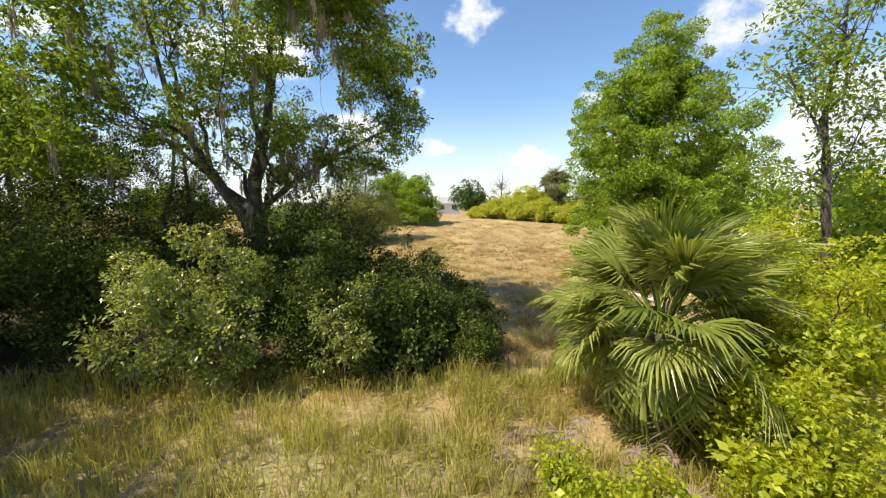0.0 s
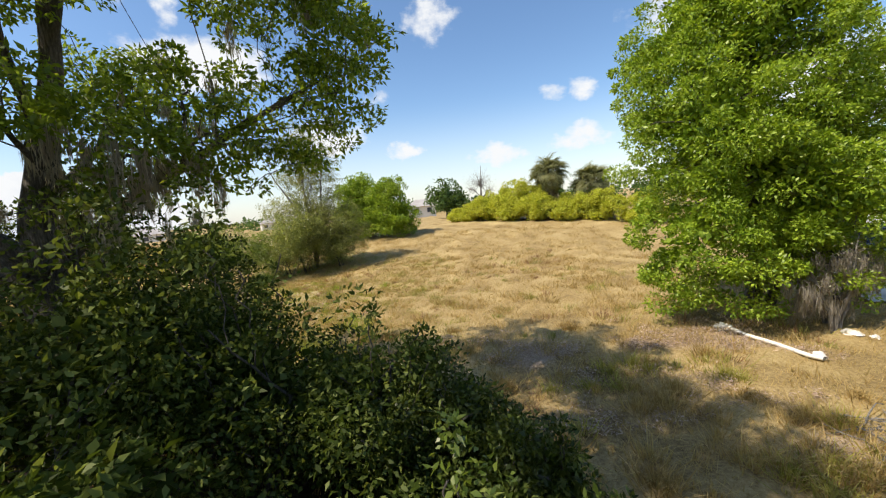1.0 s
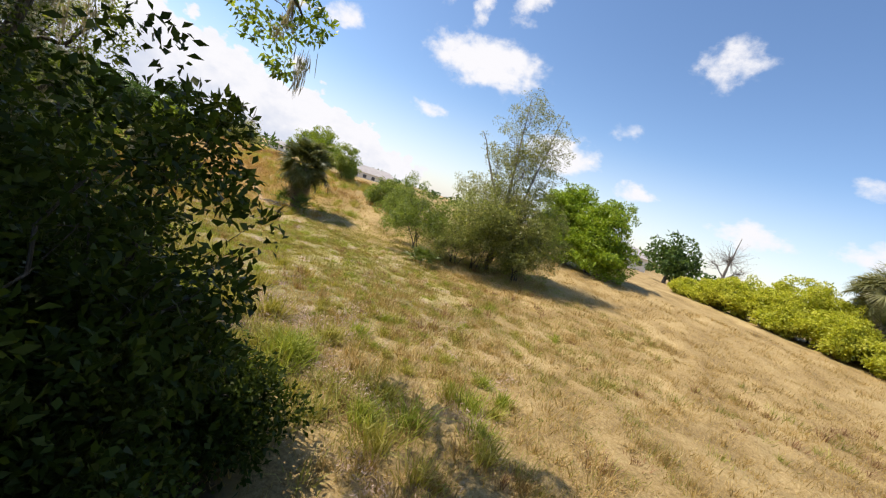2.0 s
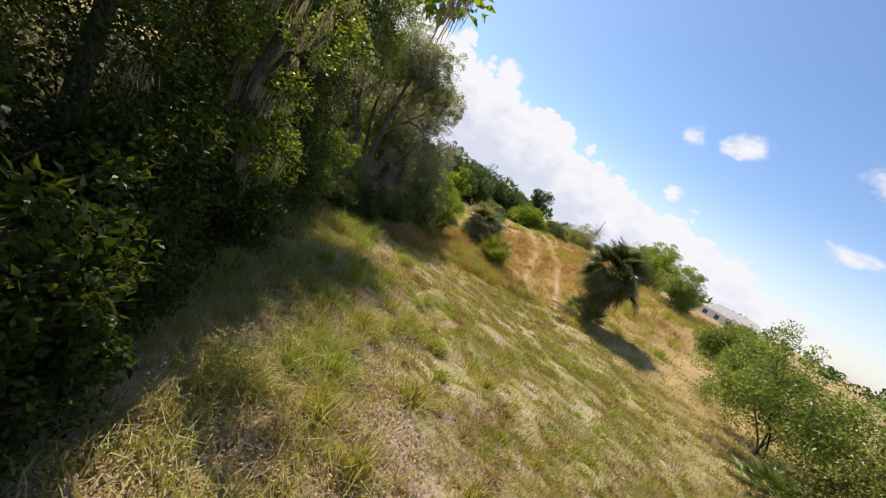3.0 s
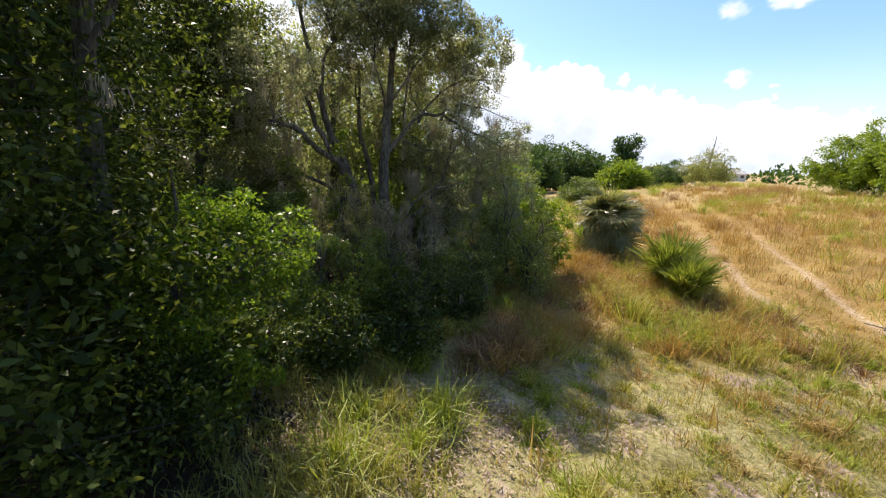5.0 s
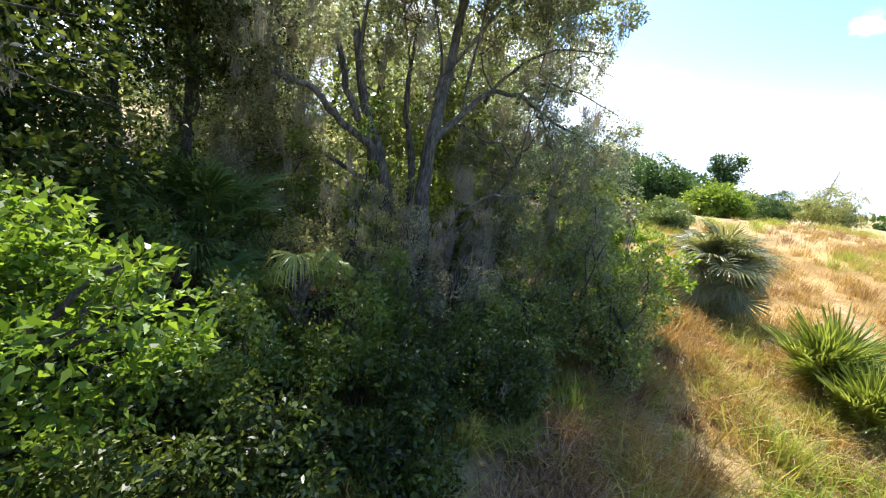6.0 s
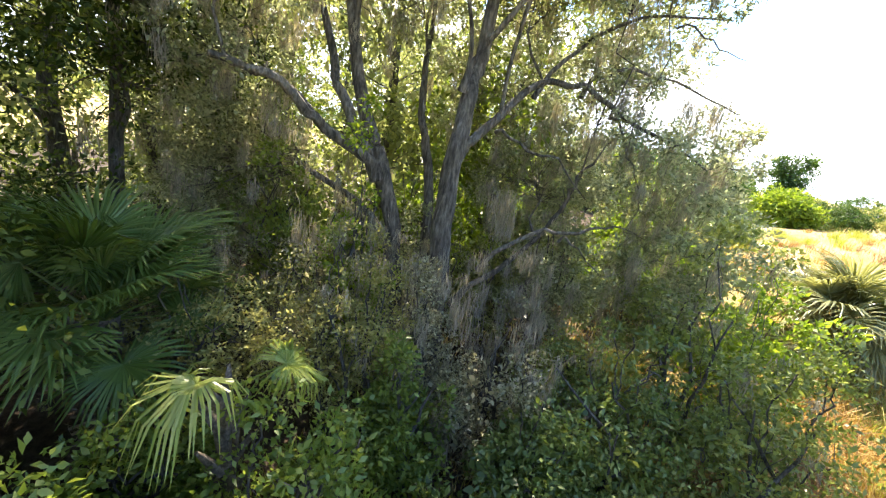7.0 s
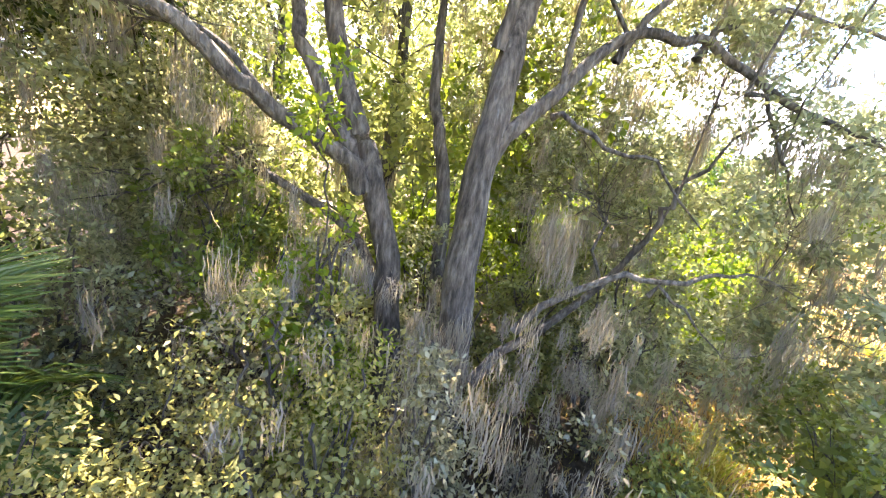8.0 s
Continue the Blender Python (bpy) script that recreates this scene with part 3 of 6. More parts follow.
def make_ground():
    n = 270
    s = np.linspace(-1, 1, n)
    span = np.sinh(s * 5.2) / np.sinh(5.2)
    gx = -9 + 26 * s + 2400 * span ** 3
    gy = 19 + 24 * s + 2400 * span ** 3
    X, Y = np.meshgrid(gx, gy, indexing="ij")
    rng = np.random.default_rng(3)
    Z = ground_height(X, Y) + rng.normal(0, 0.012, X.shape)
    rut = np.minimum(near_line(X, Y, RUT_A), near_line(X, Y, RUT_B))
    Z -= 0.05 * np.exp(-(rut / 0.28) ** 2) * smooth_step(-8, -14, X)
    lump = np.array([noise.noise((a * 1.9, b * 1.9, 0.3)) + 0.6 * noise.noise((a * 4.3, b * 4.3, 7.0)) for a, b in zip(X.ravel(), Y.ravel())]).reshape(X.shape)
    Z += 0.07 * lump
    v = np.stack([X, Y, Z], -1).reshape(-1, 3)
    i, k = np.meshgrid(np.arange(n - 1), np.arange(n - 1), indexing="ij")
    f = np.stack([i * n + k, (i + 1) * n + k, (i + 1) * n + k + 1, i * n + k + 1], -1).reshape(-1, 4)
    me = mesh_from("ground", v, f, GROUND, True)
    worn = smooth_step(-9, -15, X) * smooth_step(-42, -26, X) * 0.36 + smooth_step(-16, -18, X) * smooth_step(-36, -24, X) * 0.16
    sand = worn * np.exp(-(rut / 0.24) ** 2)
    for cx, cy, rx, ry, a in ((-8.3, 16.5, 1.1, 0.8, 0.5), (-9.8, 17.2, 0.8, 0.6, 0.45), (2.4, 14.8, 1.0, 0.4, 0.6), (2.0, 14.4, 0.9, 0.5, 0.6), (6.3, 14.2, 1.5, 0.5, 0.7), (5.4, 10.6, 1.4, 0.7, 0.6), (-7.2, 18.2, 1.0, 1.4, 0.55), (-12.5, 18.6, 1.8, 1.0, 0.45), (-17, 28.3, 1.4, 1.2, 0.6)):
        sand = np.maximum(sand, a * np.exp(-((X - cx) / rx) ** 2 - ((Y - cy) / ry) ** 2))
    green = np.clip(0.95 * np.exp(-((X + 12.5) / 9) ** 2 - ((Y - 21.5) / 7) ** 2) + 0.5 * np.exp(-((X + 2) / 7) ** 2 - ((Y - 4.5) / 2.5) ** 2), 0, 1)
    gold = np.clip(np.exp(-((X + 24) / 6) ** 2 - ((Y - 24) / 6) ** 2) + 0.8 * np.exp(-((X + 28) / 10) ** 2 - ((Y - 33) / 6) ** 2), 0, 1)
    # mask of the duff under trees and bushes, darkened there for their shade
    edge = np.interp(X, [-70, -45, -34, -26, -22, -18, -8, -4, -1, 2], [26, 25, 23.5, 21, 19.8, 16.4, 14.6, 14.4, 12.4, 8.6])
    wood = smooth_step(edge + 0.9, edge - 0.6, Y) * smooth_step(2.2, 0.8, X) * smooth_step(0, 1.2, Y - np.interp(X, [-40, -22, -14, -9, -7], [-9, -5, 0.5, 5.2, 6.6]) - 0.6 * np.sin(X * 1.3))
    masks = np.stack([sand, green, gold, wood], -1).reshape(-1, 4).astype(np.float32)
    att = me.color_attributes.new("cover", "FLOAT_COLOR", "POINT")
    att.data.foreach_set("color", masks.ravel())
    return tagged(new("ground", me), "dry grassy field of tan and olive turf with sandy ruts", "ground", kind="structure")


def ground_material():
    m, nt, b = material("field")
    at = nt.nodes.new("ShaderNodeVertexColor")
    at.layer_name = "cover"
    sp = nt.nodes.new("ShaderNodeSeparateColor")
    nt.links.new(at.outputs[0], sp.inputs[0])
    tc = nt.nodes.new("ShaderNodeTexCoord")
    fine = noise_node(nt, tc.outputs["Object"], 15.0, 8.0, 0.78)
    broad = noise_node(nt, tc.outputs["Object"], 0.55, 5.0, 0.6)
    f = math_node(nt, "ADD", math_node(nt, "MULTIPLY", fine.outputs["Fac"], 0.6), math_node(nt, "MULTIPLY", broad.outputs["Fac"], 0.4))
    dry = ramp(nt, f, [(0.36, (0.12, 0.082, 0.040)), (0.48, (0.32, 0.235, 0.106)), (0.60, (0.485, 0.38, 0.19))])
    grn = ramp(nt, f, [(0.37, (0.085, 0.072, 0.03)), (0.48, (0.265, 0.236, 0.10)), (0.59, (0.455, 0.41, 0.215))])
    gld = ramp(nt, f, [(0.34, (0.13, 0.078, 0.028)), (0.5, (0.30, 0.195, 0.07)), (0.62, (0.44, 0.33, 0.135))])
    spots = noise_node(nt, tc.outputs["Object"], 1.7, 4.0, 0.6)
    litter = ramp(nt, f, [(0.37, (0.10, 0.07, 0.055)), (0.48, (0.34, 0.26, 0.21)), (0.59, (0.58, 0.48, 0.40))])
    gm = nt.nodes.new("ShaderNodeMix")
    gm.data_type = "RGBA"
    nt.links.new(mapped(nt, spots.outputs["Fac"], 0.52, 0.64), gm.inputs["Factor"])
    nt.links.new(grn, gm.inputs["A"])
    nt.links.new(litter, gm.inputs["B"])
    grn = gm.outputs["Result"]
    snd = ramp(nt, f, [(0.3, (0.28, 0.20, 0.13)), (0.5, (0.44, 0.34, 0.25)), (0.65, (0.58, 0.49, 0.40))])
    col = dry
    # brown leaf duff, with the shade under the trees painted into its tones
    shaded_duff = ramp(nt, f, [(0.32, (0.025, 0.018, 0.012)), (0.48, (0.06, 0.044, 0.03)), (0.64, (0.13, 0.10, 0.07))])
    for mask, other in ((sp.outputs[1], grn), (sp.outputs[2], gld), (sp.outputs[0], snd), (at.outputs[1], shaded_duff)):
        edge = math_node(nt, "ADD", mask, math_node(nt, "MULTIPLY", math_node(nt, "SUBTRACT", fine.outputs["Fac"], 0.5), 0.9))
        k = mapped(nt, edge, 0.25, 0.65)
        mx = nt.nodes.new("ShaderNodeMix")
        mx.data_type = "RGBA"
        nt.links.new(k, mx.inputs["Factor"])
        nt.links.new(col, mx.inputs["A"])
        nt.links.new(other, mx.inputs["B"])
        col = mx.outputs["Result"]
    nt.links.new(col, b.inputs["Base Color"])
    b.inputs["Roughness"].default_value = 0.95
    b.inputs["Specular IOR Level"].default_value = 0.1
    bump = nt.nodes.new("ShaderNodeBump")
    bump.inputs["Strength"].default_value, bump.inputs["Distance"].default_value = 0.8, 0.05
    nt.links.new(fine.outputs["Fac"], bump.inputs["Height"])
    nt.links.new(bump.outputs[0], b.inputs["Normal"])
    return m


GROUND = ground_material()
make_ground()


def blades(px, py, height, width, rng, lean=0.35, per=1, spread=0.06, steps=2):
    """Grass blades rooted in the ground: bent ribbons of two steps, or single short points."""
    px, py = np.repeat(px, per) + rng.normal(0, spread, len(px) * per), np.repeat(py, per) + rng.normal(0, spread, len(py) * per)
    n = len(px)
    h = np.repeat(np.broadcast_to(height, (n // per,)), per) * rng.uniform(0.5, 1.25, n)
    base = np.stack([px, py, ground_height(px, py) - 0.03], -1)
    a = rng.uniform(0, 6.28, n)
    side = np.stack([np.cos(a), np.sin(a), 0 * a], -1) * (width * rng.uniform(0.6, 1.4, n))[:, None]
    tilt = rng.normal(0, lean, (n, 2)) * h[:, None]
    tip = base + np.stack([tilt[:, 0], tilt[:, 1], h], -1)
    if steps == 1:
        return np.stack([base - side, base + side, tip], 1).reshape(-1, 3), np.arange(n * 3).reshape(-1, 3)
    mid = base + np.stack([tilt[:, 0] * 0.3, tilt[:, 1] * 0.3, h * 0.62], -1)
    tip[:, 2] -= np.linalg.norm(tilt, axis=1) * 0.35
    v = np.stack([base - side, base + side, mid + side * 0.7, mid - side * 0.7, tip + side * 0.12, tip - side * 0.12], 1).reshape(-1, 3)
    o = np.arange(n)[:, None] * 6
    return v, np.concatenate([o + [0, 1, 2, 3], o + [3, 2, 4, 5]])


def grass_patch(name, label, mat, n, box, height, width, seed, per=5, spread=0.07, lean=0.4, keep=None, steps=1):
    rng = np.random.default_rng(seed)
    x, y = rng.uniform(box[0], box[2], n), rng.uniform(box[1], box[3], n)
    if keep is not None:
        k = rng.uniform(0, 1, n) < keep(x, y)
        x, y = x[k], y[k]
    clump = np.array([noise.noise((a * 1.1, b * 1.1, seed)) + 0.5 * noise.noise((a * 3.1, b * 3.1, seed)) for a, b in zip(x, y)])
    k = clump > rng.uniform(-0.75, 0.15, len(x))
    x, y, clump = x[k], y[k], clump[k]
    v, f = blades(x, y, height * np.clip(0.75 + 0.9 * clump, 0.3, 2.0), width, rng, lean, per, spread, steps)
    return tagged(new(name, mesh_from(name, v, f, mat)), label, "grass", kind="stuff")


def off_ruts(x, y):
    d = np.where(x > -13, 1.0, 0.0) + np.minimum(np.minimum(near_line(x, y, RUT_A), near_line(x, y, RUT_B)), np.abs(near_line(x, y, DRIVE) - 1.7))
    return smooth_step(0.1, 0.45, d) * (near_line(x, y, DRIVE) > 1.7)


def hill(x, y, cx, cy, rx, ry):
    return np.exp(-((x - cx) / rx) ** 2 - ((y - cy) / ry) ** 2)


grass_patch("field_grass", "short dry tan grass over the open field", GRASS, 31000, (-9, 7.0, 13, 38), 0.19, 0.009, 11, 4, 0.09, keep=off_ruts)
grass_patch("turf_grass", "olive and straw turf beside the sandy ruts", GRASS_GREEN, 80000, (-26, 15.5, 1, 32), 0.13, 0.008, 12, 4, 0.09,
            keep=lambda x, y: off_ruts(x, y) * (0.4 + 0.6 * hill(x, y, -12, 22.5, 9, 8)))
grass_patch("fine_turf", "fine short olive and straw turf", GRASS_GREEN, 60000, (-20, 16.5, -3, 25), 0.055, 0.006, 17, 4, 0.06, keep=off_ruts)
grass_patch("dry_turf", "fine short dry turf", GRASS, 40000, (-20, 16.5, -3, 25), 0.06, 0.006, 18, 4, 0.06, keep=off_ruts)
grass_patch("green_turf", "olive-green turf between the ruts and the bushes", GRASS_GREEN, 26000, (-20, 20, -5, 31), 0.15, 0.008, 19, 4, 0.09,
            keep=lambda x, y: off_ruts(x, y) * hill(x, y, -12.5, 25, 5, 4.5))
grass_patch("straw_grass", "straw-coloured bunches of dry grass", GRASS, 5000, (-27, 16.2, -4, 36), 0.24, 0.006, 13, 6, 0.06, keep=off_ruts, steps=2)
grass_patch("golden_grass", "tall golden dry grass near the palms", GRASS_GOLD, 12000, (-38, 18.5, -16, 42), 0.42, 0.008, 14, 7, 0.09,
            keep=lambda x, y: off_ruts(x, y) * np.clip(1.1 * hill(x, y, -24, 23, 4.5, 4.5) + hill(x, y, -29, 34, 8, 7), 0, 1), steps=2)
grass_patch("tall_weeds", "tall yellow-green weeds in the near clearing", WEED, 8600, (-11, -2.5, 4.2, 7.2), 0.52, 0.007, 15, 7, 0.1, steps=2)
grass_patch("shade_grass", "long green grass in the shade of the wood's edge", GRASS_GREEN, 4000, (-20, 14.8, -4, 18.3), 0.34, 0.007, 16, 8, 0.07, 0.5,
            keep=lambda x, y: smooth_step(18.2, 16.4, y), steps=2)


def leaf_litter(n, area, spots, base, seed, label):
    """Dry fallen leaves and grass bits, lying flat on the bare patches."""
    rng = np.random.default_rng(seed)
    x, y = rng.uniform(area[0], area[2], n), rng.uniform(area[1], area[3], n)
    spot = np.array([noise.noise((a * 0.9, b * 0.9, 3.3)) + 0.4 * noise.noise((a * 2.6, b * 2.6, 8.1)) for a, b in zip(x, y)]) + base - 0.22 * smooth_step(17.5, 21, y)
    for cx, cy, rx, ry in spots:
        spot = spot + 0.95 * hill(x, y, cx, cy, rx, ry)
    k = spot > rng.uniform(-0.12, 0.45, n)
    x, y = x[k], y[k]
    n = len(x)
    c = np.stack([x, y, ground_height(x, y) + rng.uniform(0.03, 0.10, n)], -1)
    a = rng.uniform(0, 6.28, n)
    d = np.stack([np.cos(a), np.sin(a), rng.normal(0, 0.35, n)], -1) * rng.uniform(0.012, 0.045, n)[:, None]
    w = np.stack([-np.sin(a), np.cos(a), rng.normal(0, 0.5, n)], -1) * rng.uniform(0.004, 0.012, n)[:, None]
    v = np.stack([c - d, c + w, c + d, c - w], 1).reshape(-1, 3)
    return tagged(new("leaf_litter", mesh_from("leaf_litter", v, np.arange(n * 4).reshape(-1, 4), LITTER)), label, "leaf litter", kind="stuff")


leaf_litter(130000, (-20, 15.2, -2, 24), ((-8.2, 16.5, 1.3, 0.9), (-9.8, 17.2, 1.0, 0.7), (-12.6, 18.2, 1.3, 0.8), (-13.4, 17.0, 0.8, 0.6), (-7.0, 17.8, 0.9, 0.8)), -0.12, 501, "pinkish-grey dry leaf litter between grass bunches")
leaf_litter(70000, (-1.5, 11.5, 8.5, 16.5), ((2.4, 14.7, 0.9, 0.4), (1.2, 14.8, 0.6, 0.25), (0.3, 13.9, 0.6, 0.3), (4.6, 14.4, 0.8, 0.3), (6.6, 14.6, 0.9, 0.5)), -0.25, 502, "pale leaf litter on bare soil in the oak's shade")


def grass_tuft(x, y, r, h, mat, seed, label, n=230):
    rng = np.random.default_rng(seed)
    a, q = rng.uniform(0, 6.28, n), np.minimum(np.abs(rng.normal(0, 0.45, n)), 0.95) * r
    dx, dy = np.cos(a) * q, np.sin(a) * q
    v, f = blades(np.full(n, x), np.full(n, y), np.full(n, h), 0.0075, rng, 0.5, 1, 0.0)
    v = v.reshape(n, 6, 3) - (x, y, ground_z(x, y))
    v[..., 0] += dx[:, None] + (v[..., 2] * (dx / r * 0.7)[:, None])
    v[..., 1] += dy[:, None] + (v[..., 2] * (dy / r * 0.7)[:, None])
    ob = new("grass_tuft", mesh_from("grass_tuft", v.reshape(-1, 3), f, mat))
    ob.matrix_basis = pose(x, y, ground_z(x, y))
    return tagged(ob, label, "grass tuft", "grass tufts")


def tuft_field(name, label, mat, spots, seed, n=100):
    """Many small grass bunches, past counting, in one mesh; spots: x, y, spread, height."""
    rng = np.random.default_rng(seed)
    q = np.repeat(np.array(spots, float), n, 0)
    a, r = rng.uniform(0, 6.28, len(q)), np.abs(rng.normal(0, 0.5, len(q)))
    v, f = blades(q[:, 0] + np.cos(a) * r * q[:, 2], q[:, 1] + np.sin(a) * r * q[:, 2], q[:, 3] * 0.9, 0.0075, rng, 0.45, 1, 0.0)
    lean = np.stack([np.cos(a) * r, np.sin(a) * r, 0 * a], -1)[:, None] * np.array([0, 0, 0.45, 0.45, 0.8, 0.8])[None, :, None] * q[:, 3][:, None, None]
    v = (v.reshape(-1, 6, 3) + lean).reshape(-1, 3)
    return tagged(new(name, mesh_from(name, v, f, mat)), label, "grass", kind="stuff")


TUFTS = ((-6.9, 17.6, 1, 1), (-7.6, 17.1, 1, 1.2), (-8.5, 18.5, 1, 0.9), (-8.6, 17.2, 0, 1), (-5.5, 16.6, 0, 1.1), (-5.6, 17.8, 1, 0.8), (-4.6, 17.5, 2, 1.0), (-10.2, 17.6, 1, 1.2), (-11.0, 18.7, 1, 0.9),
         (-12.2, 17.4, 0, 1.3), (-13.1, 18.3, 1, 1.0), (-14.7, 18.2, 2, 1.1), (-14.9, 17.4, 0, 1.2), (-15.3, 19.0, 1, 0.9), (-14.6, 19.3, 2, 0.8), (-16.0, 21.9, 2, 0.8), (-16.6, 22.9, 2, 0.7), (-18.8, 22.0, 2, 0.9),
         (-14.0, 18.7, 2, 0.9), (-17.2, 22.6, 2, 0.6), (-16.2, 16.6, 0, 1.4), (-16.8, 17.8, 0, 1.2), (-18.2, 17.5, 0, 1.1), (-19.2, 18.6, 0, 1.0), (-12.6, 20.4, 2, 0.7), (-9.6, 20.2, 1, 0.7), (-7.4, 19.6, 2, 0.7), (-3.2, 18.9, 2, 0.8),
         (-1.4, 17.2, 2, 0.8), (0.4, 16.8, 2, 0.7), (3.6, 16.5, 2, 0.7), (4.9, 12.0, 2, 0.8), (6.4, 11.6, 2, 0.7), (-21.5, 25.4, 1, 0.9), (-24.6, 28.2, 2, 0.9), (-27.5, 29.0, 2, 0.9))
for k, (x, y, c, q) in enumerate(TUFTS):
    grass_tuft(x, y, 0.40 * q, (0.48, 0.48, 0.26)[c] * q, (TUFT_GREEN, WEED, GRASS)[c], 300 + k,
               ("bright green bunch of long grass", "yellow-green bunch of long grass", "dry straw-brown bunch of grass")[c])

rng_g, rng_s = np.random.default_rng(78), np.random.default_rng(79)
for k in range(120):
    x, y = float(rng_g.uniform(-24.8, -18.2)), float(rng_g.uniform(19.2, 25.5))
    c = int(rng_g.choice([0, 1, 2, 3], p=[0.16, 0.30, 0.40, 0.14]))
    q = float(rng_g.uniform(0.6, 1.25))
    grass_tuft(x, y, 0.42 * q, (0.6, 0.6, 0.6, 0.42)[c] * q, (TUFT_GREEN, WEED, GRASS_GOLD, GRASS_RUST)[c], 600 + k,
               ("bright green bunch of long grass", "yellow-green bunch of long grass", "golden dry bunch of grass", "reddish-brown dead bunch of grass")[c], 120)

shade_spots = [(float(rng_g.uniform(0.6, 5.6)), float(rng_g.uniform(8.6, 14)), 0.3, float(rng_g.uniform(0.2, 0.42))) for k in range(80)]
lane_spots = [(float(rng_s.uniform(0.3, 4.2)), float(rng_s.uniform(5.9, 9.2)), 0.28, float(rng_s.uniform(0.16, 0.36))) for k in range(70)]
tuft_field("lane_clumps", "straw-brown clumps of grass between the bushes and the palm", GRASS, lane_spots[:45], 717, 80)
tuft_field("lane_weeds", "yellow-green clumps of weeds between the bushes and the palm", WEED, lane_spots[45:], 718, 80)
tuft_field("dry_clumps", "straw-brown clumps of grass in the oak's shade", GRASS, shade_spots[:50], 701)
tuft_field("weedy_clumps", "yellow-green clumps of grass in the oak's shade", WEED, shade_spots[50:], 702)
field_spots = []
for k in range(900):
    x, y = float(rng_g.uniform(-9, 9)), float(rng_g.uniform(12.5, 30))
    if noise.noise((x * 0.5, y * 0.5, 2.0)) > rng_g.uniform(-0.5, 0.3):
        q = float(rng_g.uniform(0.5, 1.2))
        field_spots.append((x, y, 0.42 * q, 0.30 * q))
cut = len(field_spots) // 10
tuft_field("tawny_clumps", "soft tawny tussocks of dry grass over the field", GRASS, field_spots[:cut * 7], 707, 48)
tuft_field("olive_clumps", "olive tussocks of grass over the field", GRASS_GREEN, field_spots[cut * 7:cut * 9], 708, 48)
tuft_field("brown_clumps", "brown tussocks of dead grass over the field", GRASS_RUST, field_spots[cut * 9:], 709, 48)
slope_spots = []
for k in range(900):
    x, y = float(rng_g.uniform(-44, -16)), float(rng_g.uniform(23.5, 44))
    q = float(rng_g.uniform(0.6, 1.5))
    if off_ruts(np.array([x]), np.array([y]))[0] > 0.8 and noise.noise((x * 0.22, y * 0.22, 5.0)) > rng_g.uniform(-0.6, 0.4):
        slope_spots.append((x, y, 0.5 * q, 0.42 * q))
green_share = [p for p in slope_spots if noise.noise((p[0] * 0.15, p[1] * 0.15, 9.0)) > -0.06]
dry_share = [p for p in slope_spots if p not in green_share]
cut = len(dry_share) // 5
tuft_field("rusty_clumps", "rusty brown clumps of dead weeds on the slope", GRASS_RUST, dry_share[:cut * 2], 703, 80)
tuft_field("gold_clumps", "golden dry clumps of grass on the slope", GRASS_GOLD, dry_share[cut * 2:], 706, 80)
cut = len(green_share) * 2 // 3
tuft_field("yellow_clumps", "yellow-green clumps of grass on the slope", WEED, green_share[:cut], 704, 120)
tuft_field("green_clumps", "green clumps of grass on the slope", TUFT_GREEN, green_share[cut:], 705, 110)

fringe = []
for k in range(110):
    u = float(rng_g.uniform(0, 1))
    fringe.append((-18.2 - 4.4 * u + float(rng_g.normal(0, 0.25)), 18.75 + 2.1 * u + float(rng_g.normal(0, 0.3)), 0.26, float(rng_g.uniform(0.28, 0.62))))
tuft_field("dead_stalks", "rusty dead stalks along the edge of the shrubs", GRASS_RUST, fringe[:64], 714, 90)
tuft_field("straw_stalks", "straw-coloured stalks along the edge of the shrubs", GRASS_GOLD, fringe[64:], 715, 90)

rng_t = np.random.default_rng(77)
TUFT_KINDS = ((TUFT_GREEN, "bright green bunch of long grass"), (WEED, "yellow-green bunch of long grass"), (GRASS, "dry straw-brown bunch of grass"))
turf_spots = ([], [], [], [])
for k in range(330):
    x, y = float(rng_t.uniform(-21, -2)), float(rng_t.uniform(15.9, 26))
    c = int(rng_t.choice([0, 1, 2], p=[0.44, 0.40, 0.16]))
    q = float(rng_t.uniform(0.4, 0.95)) * (1.3 if y < 18.3 else 0.8)
    if y < 19.5:
        grass_tuft(x, y, 0.30 * q, (0.40, 0.40, 0.24)[c] * q, TUFT_KINDS[c][0], 400 + k, TUFT_KINDS[c][1], 150)
    else:
        turf_spots[c].append((x, y, 0.30 * q, (0.32, 0.32, 0.2)[c] * q))
for k in range(620):
    q = float(rng_t.uniform(0.5, 1.1))
    turf_spots[int(rng_t.choice([0, 1, 2, 3], p=[0.36, 0.3, 0.14, 0.2]))].append((float(rng_t.uniform(-20, -4)), float(rng_t.uniform(18.4, 27.5)), 0.2 * q, 0.17 * q))
tuft_field("dark_turf_clumps", "small dead brown bunches in the turf", GRASS_RUST, turf_spots[3], 716, 70)
tuft_field("green_turf_clumps", "small bright green bunches in the turf", TUFT_GREEN, turf_spots[0], 711, 90)
tuft_field("yellow_turf_clumps", "small yellow-green bunches in the turf", WEED, turf_spots[1], 712, 90)
tuft_field("straw_turf_clumps", "small straw-coloured bunches in the turf", GRASS, turf_spots[2], 713, 90)

